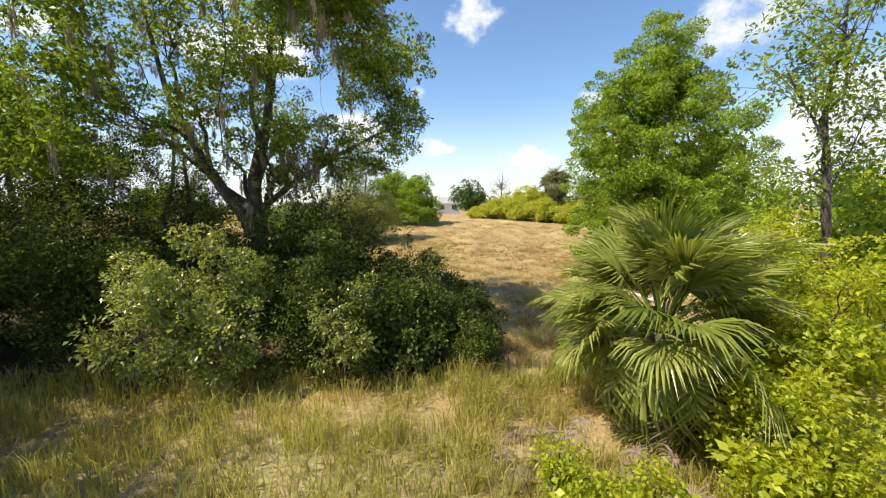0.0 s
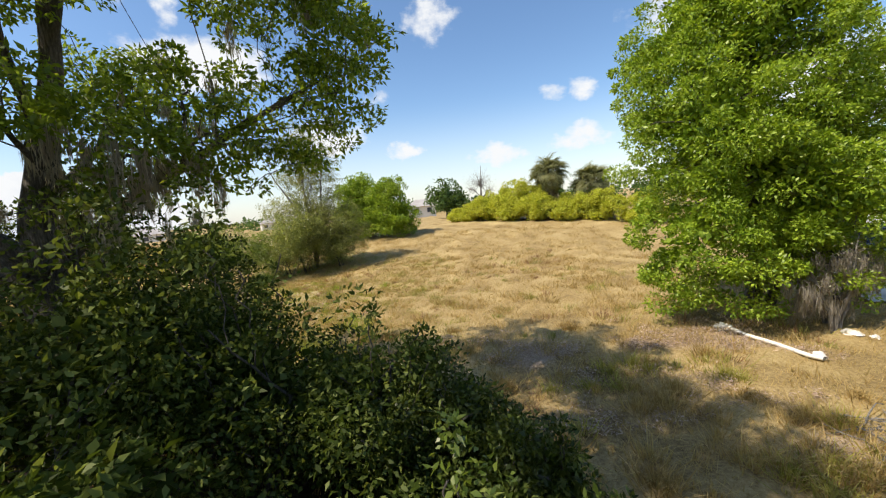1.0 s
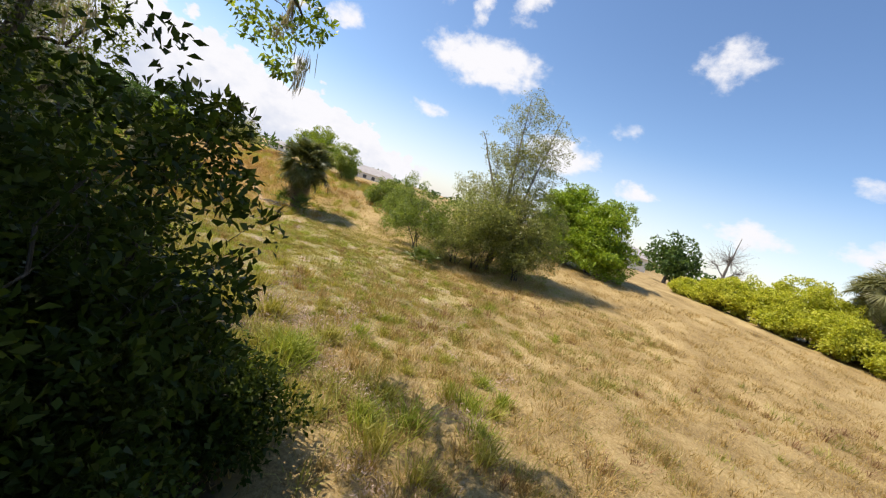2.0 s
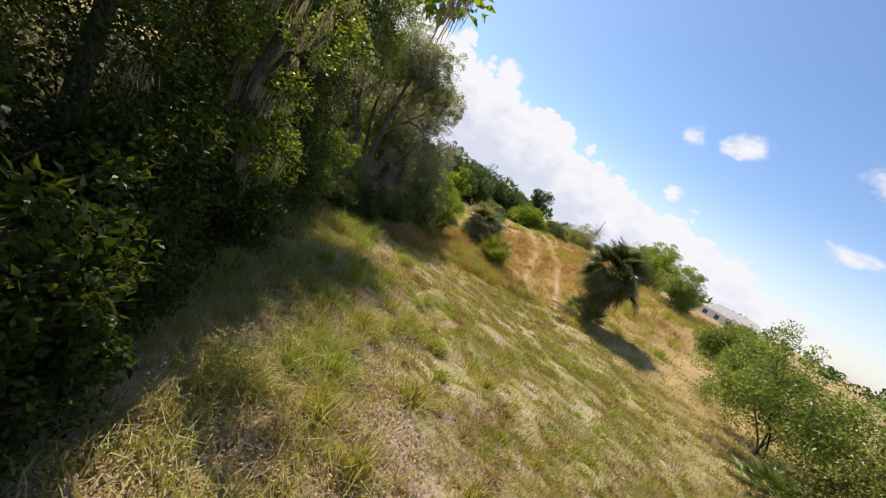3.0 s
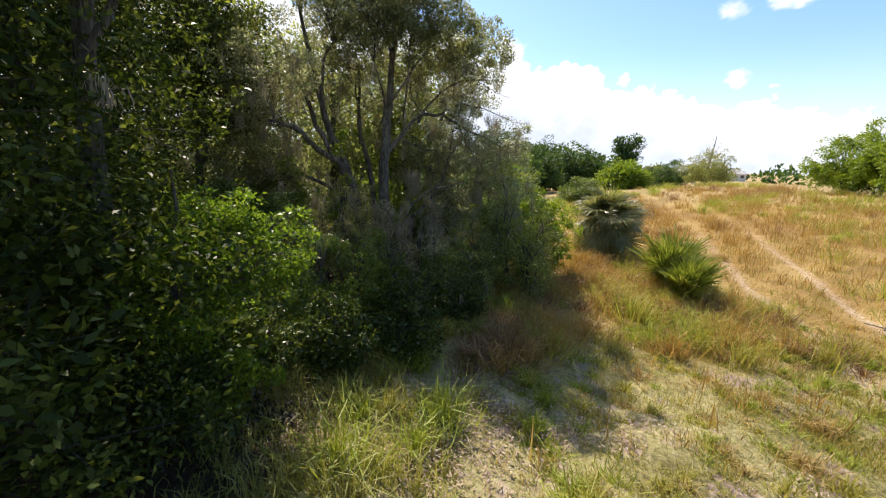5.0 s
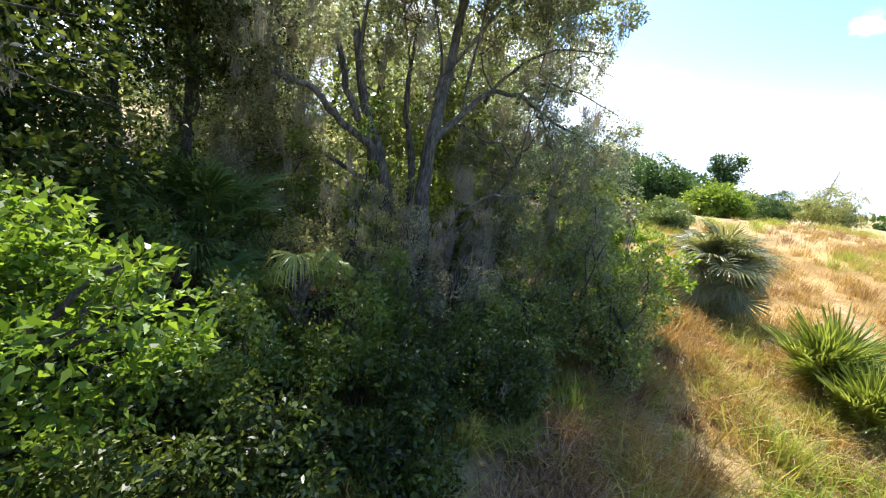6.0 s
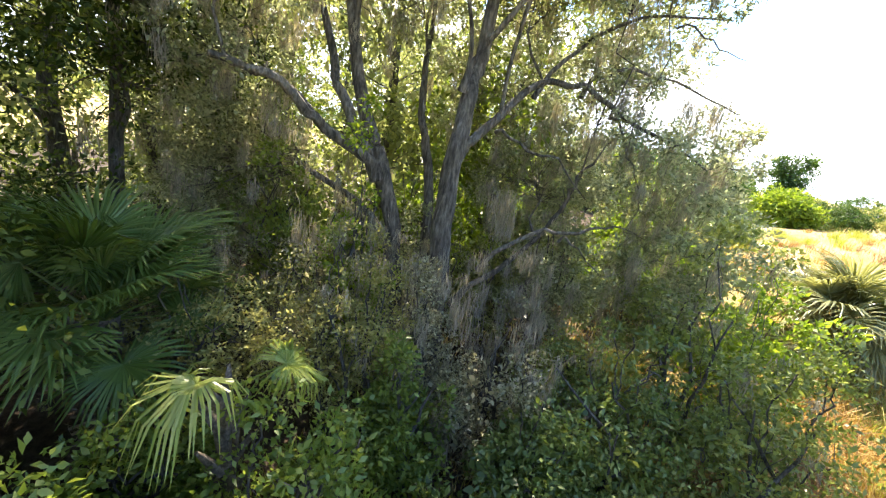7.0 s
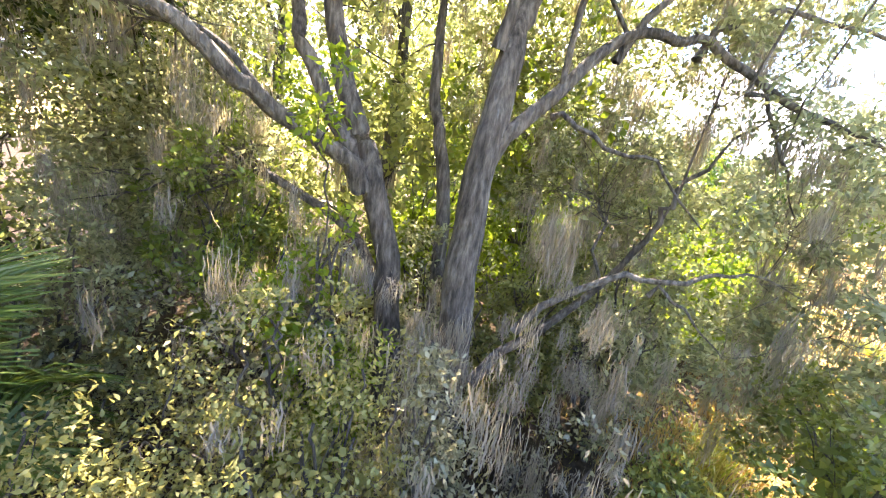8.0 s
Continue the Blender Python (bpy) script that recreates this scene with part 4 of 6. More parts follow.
# ---- things: the first clearing ----
plant("maple_tree", "dense bright green broadleaf tree standing in dry grass", "tree", 8.8, 16.1,
      [[(0, 0, 0, 0.2), (0.1, 0, 2.0, 0.17), (-0.1, 0.1, 4.5, 0.12), (0, 0, 8.5, 0.04)], [(0.3, -0.1, 0, 0.13), (0.9, -0.3, 2.0, 0.1), (1.5, -0.4, 5.5, 0.04)]],
      [(0.1, 0, 4.0, 3.2, 2.9, 2.3), (-0.2, 0.2, 6.6, 2.9, 2.7, 2.0), (0.0, 0, 8.8, 1.5, 1.5, 1.4), (-2.1, -0.6, 5.2, 1.6, 1.7, 1.7), (2.1, -0.6, 5.6, 1.7, 1.7, 1.8),
       (-2.2, -0.7, 2.5, 1.4, 1.4, 1.5), (-1.3, -1.3, 1.2, 1.1, 1.0, 0.9), (-2.2, -0.3, 1.1, 1.0, 0.9, 0.9), (0.0, -0.6, 1.7, 1.3, 1.0, 0.9), (0.4, -1.7, 3.4, 1.7, 1.4, 1.7), (1.8, 1.0, 3.2, 2.0, 1.9, 2.0), (-1.1, 0.3, 8.2, 1.2, 1.2, 1.1), (1.0, 0, 7.8, 1.5, 1.4, 1.2),
       (0.1, -1.0, 2.6, 1.2, 0.9, 0.9), (2.2, 0.5, 2.9, 1.4, 1.2, 1.1), (-1.6, 0.6, 7.4, 1.4, 1.3, 1.1), (-2.6, 0.2, 6.2, 1.0, 1.2, 0.9), (0.2, 0, 10.0, 1.0, 1.0, 0.9), (0.9, -1.5, 1.7, 1.2, 0.9, 1.0), (1.8, -0.9, 2.0, 1.2, 1.0, 1.0), (2.3, 0.4, 1.5, 1.1, 1.1, 1.0)],
      790, 330, 0.085, (LEAF_MAPLE, BARK), 21, 0.38, shell=0.78, core=1.3, flat=0.6)
plant("grey_shrub", "bare grey shrub with pale crooked stems and hanging moss", "bush", 9.3, 14.6,
      [[(0, 0, 0, 0.035), (-0.15, -0.1, 0.6, 0.028), (-0.5, -0.1, 1.3, 0.018), (-0.8, 0.0, 1.9, 0.008)], [(0.1, 0, 0, 0.035), (0.3, -0.1, 0.7, 0.026), (0.25, 0, 1.4, 0.018), (0.5, 0.1, 2.1, 0.008)],
       [(0.05, 0.05, 0, 0.03), (0.0, -0.2, 0.9, 0.022), (-0.2, -0.2, 1.6, 0.012)], [(0.1, 0, 0, 0.03), (0.7, -0.1, 0.6, 0.022), (1.1, -0.1, 1.3, 0.01)]],
      [(-0.6, -0.1, 1.4, 0.6, 0.4, 0.5), (0.4, 0, 1.5, 0.6, 0.4, 0.6), (0.0, -0.2, 0.7, 0.8, 0.4, 0.4), (0.9, 0, 1.0, 0.4, 0.3, 0.4)],
      150, 5, 0.05, (MOSS, BARK_PALE), 231, 0.16, twig_share=1.0, shell=0.1, core=0, moss=46, moss_len=0.55, moss_w=0.005,
      moss_spots=((-0.9, -0.2, 0.7, 0.15, 14), (-0.4, -0.25, 0.75, 0.15, 14), (0.1, -0.3, 0.7, 0.15, 10)))
plant("oak_tree", "spreading live oak hung with grey moss, open crown", "tree", -6.3, 12.6,
      [[(0, 0, 0, 0.34), (0.2, 0.1, 2.0, 0.28), (0.1, 0.1, 4.0, 0.24), (0.6, 0.2, 6.0, 0.15), (0.9, 0.3, 9.0, 0.06)],
       [(0.1, 0, 2.6, 0.2), (-1.2, -0.3, 4.6, 0.15), (-2.0, -0.6, 7.0, 0.08), (-2.4, -0.8, 9.5, 0.04)],
       [(0.2, 0, 3.2, 0.12), (1.6, 0.3, 4.4, 0.085), (3.0, 0.5, 5.2, 0.06), (4.6, 0.6, 6.0, 0.025)],
       [(0.1, 0, 3.4, 0.12), (-1.3, 0.2, 4.3, 0.08), (-2.7, 0.3, 5.6, 0.06), (-3.7, 0.2, 6.2, 0.03)],
       [(0.2, 0.1, 4.2, 0.1), (0.1, 1.6, 5.4, 0.07), (-0.1, 2.9, 5.6, 0.04), (-0.3, 3.8, 5.2, 0.015)]],
      [(-0.3, 3.8, 4.6, 0.4, 0.4, 0.45), (-0.35, 3.75, 5.0, 0.5, 0.45, 0.4), (-0.6, 3.4, 5.3, 0.6, 0.5, 0.4), (4.7, 0.6, 6.3, 1.0, 1.2, 0.7), (3.6, 0.8, 8.0, 1.7, 1.6, 1.3), (1.2, 0.4, 9.6, 2.2, 2.0, 1.5), (-1.8, -0.6, 9.0, 2.0, 1.8, 1.6), (-4.2, -1.0, 7.4, 1.8, 1.8, 1.5),
       (2.4, -0.6, 5.4, 1.2, 1.2, 0.7), (-2.4, 0.3, 5.4, 1.1, 1.2, 0.8), (-5.6, -1.6, 5.2, 1.6, 1.8, 1.3), (0.5, 2.2, 6.4, 1.5, 1.4, 1.0), (4.4, -2.6, 8.0, 1.5, 1.6, 1.1), (2.6, -2.2, 9.4, 1.7, 1.7, 1.1),
       (-6.4, -3.2, 7.6, 1.9, 2.0, 1.8), (5.2, -0.6, 7.6, 1.2, 1.3, 1.0),
       # several high lobes towards -y are unseen, added to cast shade on the clearing
       (-2.6, -3.6, 8.4, 1.8, 1.7, 1.3), (-0.4, -3.0, 9.0, 1.7, 1.7, 1.2), (-0.8, -5.2, 8.4, 1.4, 1.3, 1.1), (0.2, -1.8, 6.6, 1.3, 1.2, 0.9), (-1.6, -2.4, 5.7, 1.2, 1.1, 0.8), (1.4, -1.4, 7.4, 1.3, 1.2, 0.9), (1.6, -4.0, 9.4, 1.6, 1.6, 1.0), (4.3, -4.2, 8.2, 1.3, 1.2, 0.8), (4.0, 0.5, 4.6, 0.55, 0.5, 0.35), (4.9, 0.7, 5.2, 0.7, 0.6, 0.4), (3.3, 0.1, 4.2, 0.6, 0.5, 0.4), (3.2, -0.4, 5.0, 0.8, 0.6, 0.5), (4.0, 0.4, 5.6, 0.8, 0.7, 0.5), (2.6, -0.6, 4.3, 0.7, 0.6, 0.4), (2.2, -1.0, 5.0, 0.8, 0.6, 0.5), (5.2, 1.0, 6.4, 0.7, 0.7, 0.5), (4.6, 0.6, 6.9, 0.9, 0.8, 0.5), (0.9, 0.3, 4.4, 0.8, 0.7, 0.5), (4.3, -0.8, 7.4, 1.1, 1.0, 0.9), (3.3, -1.0, 8.6, 1.3, 1.1, 0.8), (5.4, -0.7, 6.1, 0.7, 0.7, 0.5), (1.3, -1.7, 5.4, 0.9, 0.8, 0.6), (0.6, -2.4, 4.7, 0.8, 0.7, 0.5), (-1.8, -3.6, 6.6, 1.5, 1.2, 1.3), (-2.2, -4.0, 4.6, 1.3, 1.1, 1.0), (-3.6, -3.2, 5.6, 1.6, 1.4, 1.4), (4.2, -3.5, 8.9, 1.6, 1.4, 0.9), (3.4, -4.6, 8.8, 1.6, 1.4, 0.9), (3.8, -4.0, 8.1, 1.5, 1.3, 0.7), (2.8, -3.2, 8.4, 1.5, 1.3, 0.8), (4.2, -3.3, 7.7, 1.3, 1.1, 0.7), (2.2, -5.4, 9.0, 1.5, 1.3, 0.8), (1.6, 0.2, 4.9, 1.2, 1.1, 0.6), (-1.2, -0.6, 6.4, 1.3, 1.2, 1.0), (0.4, -0.6, 7.8, 1.4, 1.3, 0.9),
       (4.6, 0.3, 4.7, 0.6, 0.5, 0.4), (5.0, 0.0, 5.6, 0.8, 0.7, 0.5), (3.6, 0.2, 5.0, 0.9, 0.7, 0.5), (2.8, -0.2, 5.7, 0.9, 0.8, 0.5), (3.9, -0.2, 6.4, 0.9, 0.8, 0.6), (4.2, -5.5, 8.2, 1.3, 1.2, 0.8), (3.2, -6.2, 7.9, 1.2, 1.1, 0.7)],
      1200, 125, 0.09, (LEAF_OAK_SUNNY, BARK), 22, 0.32, flat=0.55, moss=230, moss_len=1.1, moss_w=0.0045, moss_per=46, moss_clear=(3.4, 6.8), sag=0.12, twig_share=0.6, shell=0.35, core=0.35,
      moss_spots=((-0.6, 3.5, 5.1, 0.15, 2), (2.9, -0.1, 5.2, 0.2, 6), (2.3, -0.2, 4.6, 0.35, 24), (1.4, -0.4, 4.8, 0.6, 30), (-0.6, -0.6, 5.2, 0.7, 20)))


def bush(x, y, r, h, label, leaf, mat, seed, clumps=150, per=90, group="", bark=None, name="bush", spread=0.3, moss=0, shoots=5, core=0.3):
    rng = np.random.default_rng(seed)
    lobes = [(0, 0, h * 0.45, r * 0.75, r * 0.75, h * 0.42)]
    for k in range(6):
        a = k * 1.05 + rng.uniform(-0.4, 0.4)
        q = rng.uniform(0.4, 0.75) * r
        hh = h * rng.uniform(0.2, 0.68)
        lobes.append((math.cos(a) * q, math.sin(a) * q, hh, r * rng.uniform(0.3, 0.5), r * rng.uniform(0.3, 0.5), h * rng.uniform(0.18, 0.3)))
    for k in range(shoots):
        a, q = rng.uniform(0, 6.28), rng.uniform(0.1, 0.95) * r
        lobes.append((math.cos(a) * q, math.sin(a) * q, h * (1.02 - 0.55 * (q / r) ** 2), r * 0.16, r * 0.16, h * 0.17))
    stems = [[(0.1 * k - 0.15, 0.06 * k, 0, 0.03), (rng.normal(0, 0.2 * r), rng.normal(0, 0.2 * r), h * 0.45, 0.02), (rng.normal(0, 0.25 * r), rng.normal(0, 0.25 * r), h * 0.75, 0.008)] for k in range(4)]
    return plant(name, label, "bush", x, y, stems, lobes, clumps, per, leaf, (mat, bark or BARK), seed, spread, moss=moss, limb_r=0.6, group=group, shell=0.4, moss_len=0.6, core=core)


ROW = "bushes under the oak"
bush(-4.5, 6.9, 1.5, 2.7, "rounded light green leafy bush beside the weeds", 0.074, LEAF_SILVER, 31, 237, 96, ROW, spread=0.22)
bush(-2.8, 8.0, 1.5, 2.8, "dense shaded green leafy bush", 0.074, LEAF_ROW_SHADED, 32, 225, 96, ROW, spread=0.22)
bush(-1.2, 7.9, 1.3, 2.2, "shaded green bush with a few sunlit tips", 0.074, LEAF_ROW_SHADED, 33, 187, 96, ROW, spread=0.22)
bush(0.2, 8.55, 0.9, 1.55, "low shaded green bush at the end of the row", 0.074, LEAF_ROW_SHADED, 34, 130, 96, ROW, spread=0.22)
bush(-0.2, 10.7, 1.0, 1.65, "green bush shading the bare soil", 0.07, LEAF_BUSH_SHADED, 347, 190, 96, ROW, spread=0.24)
bush(0.75, 10.0, 0.75, 1.2, "low green bush shading the bare soil", 0.07, LEAF_BUSH_SHADED, 348, 120, 96, ROW, spread=0.22)
bush(-1.7, 12.3, 0.95, 1.6, "green bush behind the shaded row", 0.07, LEAF_BUSH_SHADED, 349, 150, 96, ROW, spread=0.24)
bush(-0.3, 8.3, 0.7, 2.05, "thin shrub with sunlit yellow-green sprays", 0.06, LEAF_BUSH_LIT, 341, 44, 75, ROW, spread=0.17, shoots=14)
bush(0.55, 8.2, 0.45, 1.15, "small thin shrub with pale green sprays", 0.055, LEAF_SILVER, 342, 34, 75, ROW, spread=0.16, shoots=8)
bush(-1.9, 7.0, 0.9, 1.9, "thin shrub with grey-green sprays", 0.055, LEAF_SILVER, 343, 64, 85, ROW, spread=0.2, shoots=10)
bush(-7.6, 7.9, 1.8, 3.2, "tall shaded bush under the oak", 0.075, LEAF_ROW_SHADED, 35, 190, 100, ROW, spread=0.38)
bush(-11.2, 8.6, 2.0, 3.2, "tall shaded thicket beside the oak", 0.10, LEAF_OAK_SHADED, 38, 200, 95, ROW, spread=0.45)
bush(-4.6, 10.9, 2.0, 4.1, "tall shaded dark green thicket under the oak", 0.08, LEAF_ROW_SHADED, 36, 200, 110, ROW, spread=0.36)
bush(-2.6, 10.9, 1.5, 3.5, "shaded dark green bush", 0.075, LEAF_ROW_SHADED, 37, 150, 105, ROW)
bush(-1.0, 10.9, 1.2, 2.5, "low shaded green bush", 0.075, LEAF_ROW_SHADED, 39, 130, 100, ROW)
# these bushes get the dark oak leaf, which carries their shade
bush(-3.7, 12.3, 1.35, 3.55, "tall shaded bush below the oak's low branches", 0.06, LEAF_OAK_SHADED, 403, 260, 130, ROW)
bush(-4.6, 13.5, 1.3, 3.2, "shaded leafy bush close to the wood's edge", 0.074, LEAF_OAK_SHADED, 40, 250, 96, ROW, spread=0.22)
bush(-7.2, 13.6, 1.15, 2.6, "shaded leafy bush at the foot of the oak", 0.074, LEAF_OAK_SHADED, 401, 225, 96, ROW, spread=0.22)
bush(-6.5, 14.5, 0.95, 2.2, "dark leafy bush in the deep shade", 0.074, LEAF_OAK_SHADED, 404, 187, 96, ROW, spread=0.22)
bush(-8.3, 14.4, 0.9, 2.4, "dark leafy bush in the deep shade", 0.074, LEAF_OAK_SHADED, 405, 187, 96, ROW, spread=0.22)
bush(-10.2, 14.6, 0.85, 2.2, "dark leafy bush in the deep shade", 0.074, LEAF_OAK_SHADED, 406, 175, 96, ROW, spread=0.22)
bush(-4.5, 14.7, 0.75, 1.2, "low dark bush at the edge of the shade", 0.07, LEAF_OAK_SHADED, 402, 90, 100, ROW)
fan_palm(3.1, 5.25, "large trunkless fan palm with pale dead fronds at its base", 41, 1.6, 0.25, 78, 40, 0.97, ("sabal", "limp"), PALM_YELLOW, low=-76, lift=1.15, sway=30)


def dead_fronds(x, y, n, size, seed):
    """Withered fronds fallen about the foot of the palm."""
    rng = np.random.default_rng(seed)
    ob = thing("dead_frond_heap", x, y, ground_z(x, y), "heap of pale withered palm fronds under the living ones", "dead fronds")
    for k in range(n):
        fr = new("frond", frond_mesh("dead", PALM_DEAD))
        fr.parent = ob
        fr.matrix_basis = Matrix.Translation((rng.normal(0, 0.22), rng.normal(0, 0.22), 0.12 + 0.07 * k)) @ pose(0, 0, 0, 0, 0, k * 137.5) @ pose(0, 0, 0, 0, rng.uniform(-22, 12), 0) @ pose(0, 0, 0, rng.normal(0, 25), 0, 0) @ Matrix.Scale(size * float(rng.uniform(0.8, 1.15)), 4)
    return ob


bush(0.6, 7.45, 0.5, 1.0, "low dark bush in the shade by the palm", 0.055, LEAF_ROW_SHADED, 344, 70, 110, ROW, spread=0.2)
dead_fronds(1.35, 4.45, 9, 0.42, 345)
dead_fronds(2.3, 4.0, 7, 0.42, 346)
YS = "yellow-green shrubs"
bush(2.0, 3.35, 0.45, 0.7, "bright yellow-green leafy shrub", 0.06, LEAF_YELLOW, 42, 60, 90, YS, spread=0.22, shoots=9)
bush(1.35, 3.75, 0.45, 0.8, "small yellow-green shrub beside dead fronds", 0.055, LEAF_YELLOW, 421, 44, 80, YS, spread=0.18, shoots=8)
bush(3.75, 3.7, 1.0, 1.5, "bright yellow-green leafy shrub by the palm", 0.062, LEAF_YELLOW, 43, 150, 100, YS, spread=0.22, shoots=12)
bush(5.0, 5.0, 1.3, 2.5, "tall yellow-green leafy shrub", 0.068, LEAF_YELLOW, 44, 190, 100, YS, spread=0.24, shoots=12)
bush(6.6, 7.2, 1.5, 2.8, "yellow-green shrub below a slender tree", 0.075, LEAF_YELLOW, 45, 190, 100, YS, spread=0.26, shoots=12)
bush(9.6, 9.2, 1.8, 4.4, "tall green shrub behind the slender tree", 0.12, LEAF_MAPLE, 47, 150, 80, YS, spread=0.45)
plant("slender_tree", "slender open tree with sparse yellow-green leaves", "tree", 7.0, 7.0,
      [[(0, 0, 0, 0.09), (0.1, 0, 2.5, 0.07), (-0.1, 0.1, 5, 0.04), (0.1, 0, 7.5, 0.015)]],
      [(0, 0, 6.6, 1.2, 1.2, 1.2), (0.9, 0.2, 5.2, 1.1, 1.0, 0.9), (-1.0, -0.1, 5.6, 1.0, 1.0, 0.8), (0.2, 0.4, 4.0, 1.2, 1.0, 0.8), (0.8, 0, 7.8, 0.9, 0.9, 0.8)],
      130, 66, 0.09, (LEAF_LIME, BARK), 46, 0.32, twig_share=0.9, shell=0.3, core=0)

# ---- things: the far side of the field ----
plant("feathery_tree", "airy grey-green tree with thin open upper branches", "tree", -6.9, 30.6,
      [[(0, 0, 0, 0.13), (0.1, 0, 2.5, 0.09), (-0.2, 0.1, 5, 0.055), (-0.5, 0, 8.6, 0.015)], [(0.1, 0.1, 0.5, 0.08), (0.7, 0.2, 3.6, 0.055), (1.2, 0.2, 8.2, 0.015)], [(0, 0, 2.4, 0.08), (-1.2, 0, 4.6, 0.05), (-2.4, 0, 6.6, 0.02)]],
      [(0, 0, 2.2, 2.6, 2.2, 2.2), (2.0, 0.4, 2.0, 1.7, 1.8, 1.9), (-0.4, 0, 6.2, 1.6, 1.4, 1.6), (1.1, 0.2, 6.6, 1.1, 1.1, 1.5), (-0.2, 0, 8.0, 1.0, 0.9, 0.8), (-1.2, 0, 5.4, 0.9, 0.9, 0.8), (1.3, 0.2, 5.0, 1.0, 0.9, 1.0), (0.3, 0, 5.2, 1.4, 1.2, 1.2), (-1.2, 0.2, 3.6, 1.8, 1.6, 1.2), (1.0, 0.2, 3.4, 1.8, 1.6, 1.2)],
      980, 100, 0.06, (LEAF_GREY_GREEN, BARK_PALE), 51, 0.3, twig_share=0.6, shell=0.3, core=0)
bush(-7.3, 29.7, 2.4, 4.5, "dense grey-green thicket at the feathery tree's foot", 0.075, LEAF_THICKET, 561, 230, 120, "", spread=0.36, core=0.6)
bush(-5.3, 30.4, 2.1, 4.0, "dense grey-green thicket beside the feathery tree", 0.075, LEAF_THICKET, 562, 180, 120, "", spread=0.36, core=0.6)
bush(-10.4, 29.2, 2.3, 3.4, "rounded green bush beside the feathery tree", 0.06, LEAF_BUSH_LIT, 56, 240, 130, "", spread=0.34, core=0.6)
bush(-8.2, 29.4, 1.9, 2.6, "grey-green bush in the thicket", 0.06, LEAF_THICKET, 57, 170, 130, "", spread=0.34, core=0.5)
fan_palm(-8.9, 27.4, "small palmetto clump at the thicket's foot", 58, 0.2, 0.1, 16, 4, 0.7, ("small", "small"), low=0, stem=False)
for x, y, s, sd in ((-5.2, 39.6, 0.92, 52), (-2.7, 38.5, 0.82, 53)):
    plant("broadleaf_tree", "small bright green broadleaf tree on the rise", "tree", x, y,
          [[(0, 0, 0, 0.13), (0, 0.1, 2.0 * s, 0.1), (0.1, 0, 5 * s, 0.04)]],
          [(0, 0, 2.8 * s, 2.1 * s, 2.0 * s, 2.0 * s), (0.4, 0, 4.6 * s, 1.2, 1.2, 1.2), (-1.0, 0, 1.5, 1.3, 1.3, 1.4), (1.2, 0.1, 1.3, 1.3, 1.3, 1.3), (0.3, -1.2, 1.1, 1.3, 1.1, 1.0), (-0.6, -0.5, 4.0 * s, 1.0, 1.0, 0.9)],
          300, 130, 0.13, (LEAF_MAPLE, BARK), sd, 0.45, group="pair of green trees", shell=0.55, flat=0.6, core=0.6)
plant("round_tree", "round dark green tree far across the field", "tree", 4.2, 62, [[(0, 0, 0, 0.2), (0, 0, 2, 0.15), (0, 0, 4, 0.05)]],
      [(0, 0, 3.0, 2.7, 2.6, 2.4), (1.2, 0, 2.2, 1.6, 1.6, 1.7)], 90, 60, 0.3, (LEAF_FAR, BARK), 54, 0.6)
plant("bare_tree", "leafless grey tree far across the field", "tree", 10, 66, [[(0, 0, 0, 0.22), (0, 0, 2.5, 0.17), (0.2, 0, 5, 0.08), (0.3, 0, 7.5, 0.03)]],
      [(0, 0, 5, 2.6, 2.4, 2.2), (1.5, 0, 3.6, 1.6, 1.4, 1.4), (-1.5, 0, 4.0, 1.6, 1.4, 1.4)], 220, 4, 0.10, (MOSS, BARK_PALE), 55, 0.3, twig_share=1.0, shell=0.2, core=0)
HG = "yellow flowering hedge bushes"
for k, (x, y, r, h) in enumerate(((5.4, 45.4, 1.2, 1.5), (7.2, 43.9, 1.7, 2.4), (9.2, 42.6, 1.9, 3.1), (11.2, 41.0, 1.8, 2.5), (13.0, 39.2, 1.4, 1.9), (8.2, 43.2, 1.6, 2.6), (10.2, 41.9, 1.7, 2.8), (6.3, 44.6, 1.4, 1.9), (14.1, 38.1, 1.3, 1.8), (15.2, 37.0, 1.4, 2.2), (17, 34.5, 1.7, 1.9), (4.2, 47.5, 0.9, 1.0))):
    bush(x, y, r * 1.2, h * 1.05, "mounded yellow-green bush at the field edge", 0.12, LEAF_HEDGE, 60 + k, 190, 100, HG, spread=0.34, core=0.5, shoots=12)
for k, (x, y, r, h) in enumerate(((8.3, 41.2, 1.2, 1.5), (10.3, 39.9, 1.5, 2.0), (12.2, 38.2, 1.1, 1.2))):
    bush(x, y, r, h, "mounded yellow-green bush at the field edge", 0.12, LEAF_HEDGE, 220 + k, 190, 100, HG, spread=0.34, core=0.5, shoots=12)
fan_palm(11.9, 40.6, "mature fan palm with a dense round head", 67, 4.0, 0.22, 96, 40, 1.15, ("soft", "mop"), PALM_OLIVE, group="far fan palms", low=-74, lift=0.9, sway=36)
fan_palm(15.5, 39.8, "shorter fan palm with hanging dead fronds", 68, 3.0, 0.22, 84, 50, 1.15, ("soft", "mop"), PALM_OLIVE, group="far fan palms", low=-74, lift=0.9, sway=36)
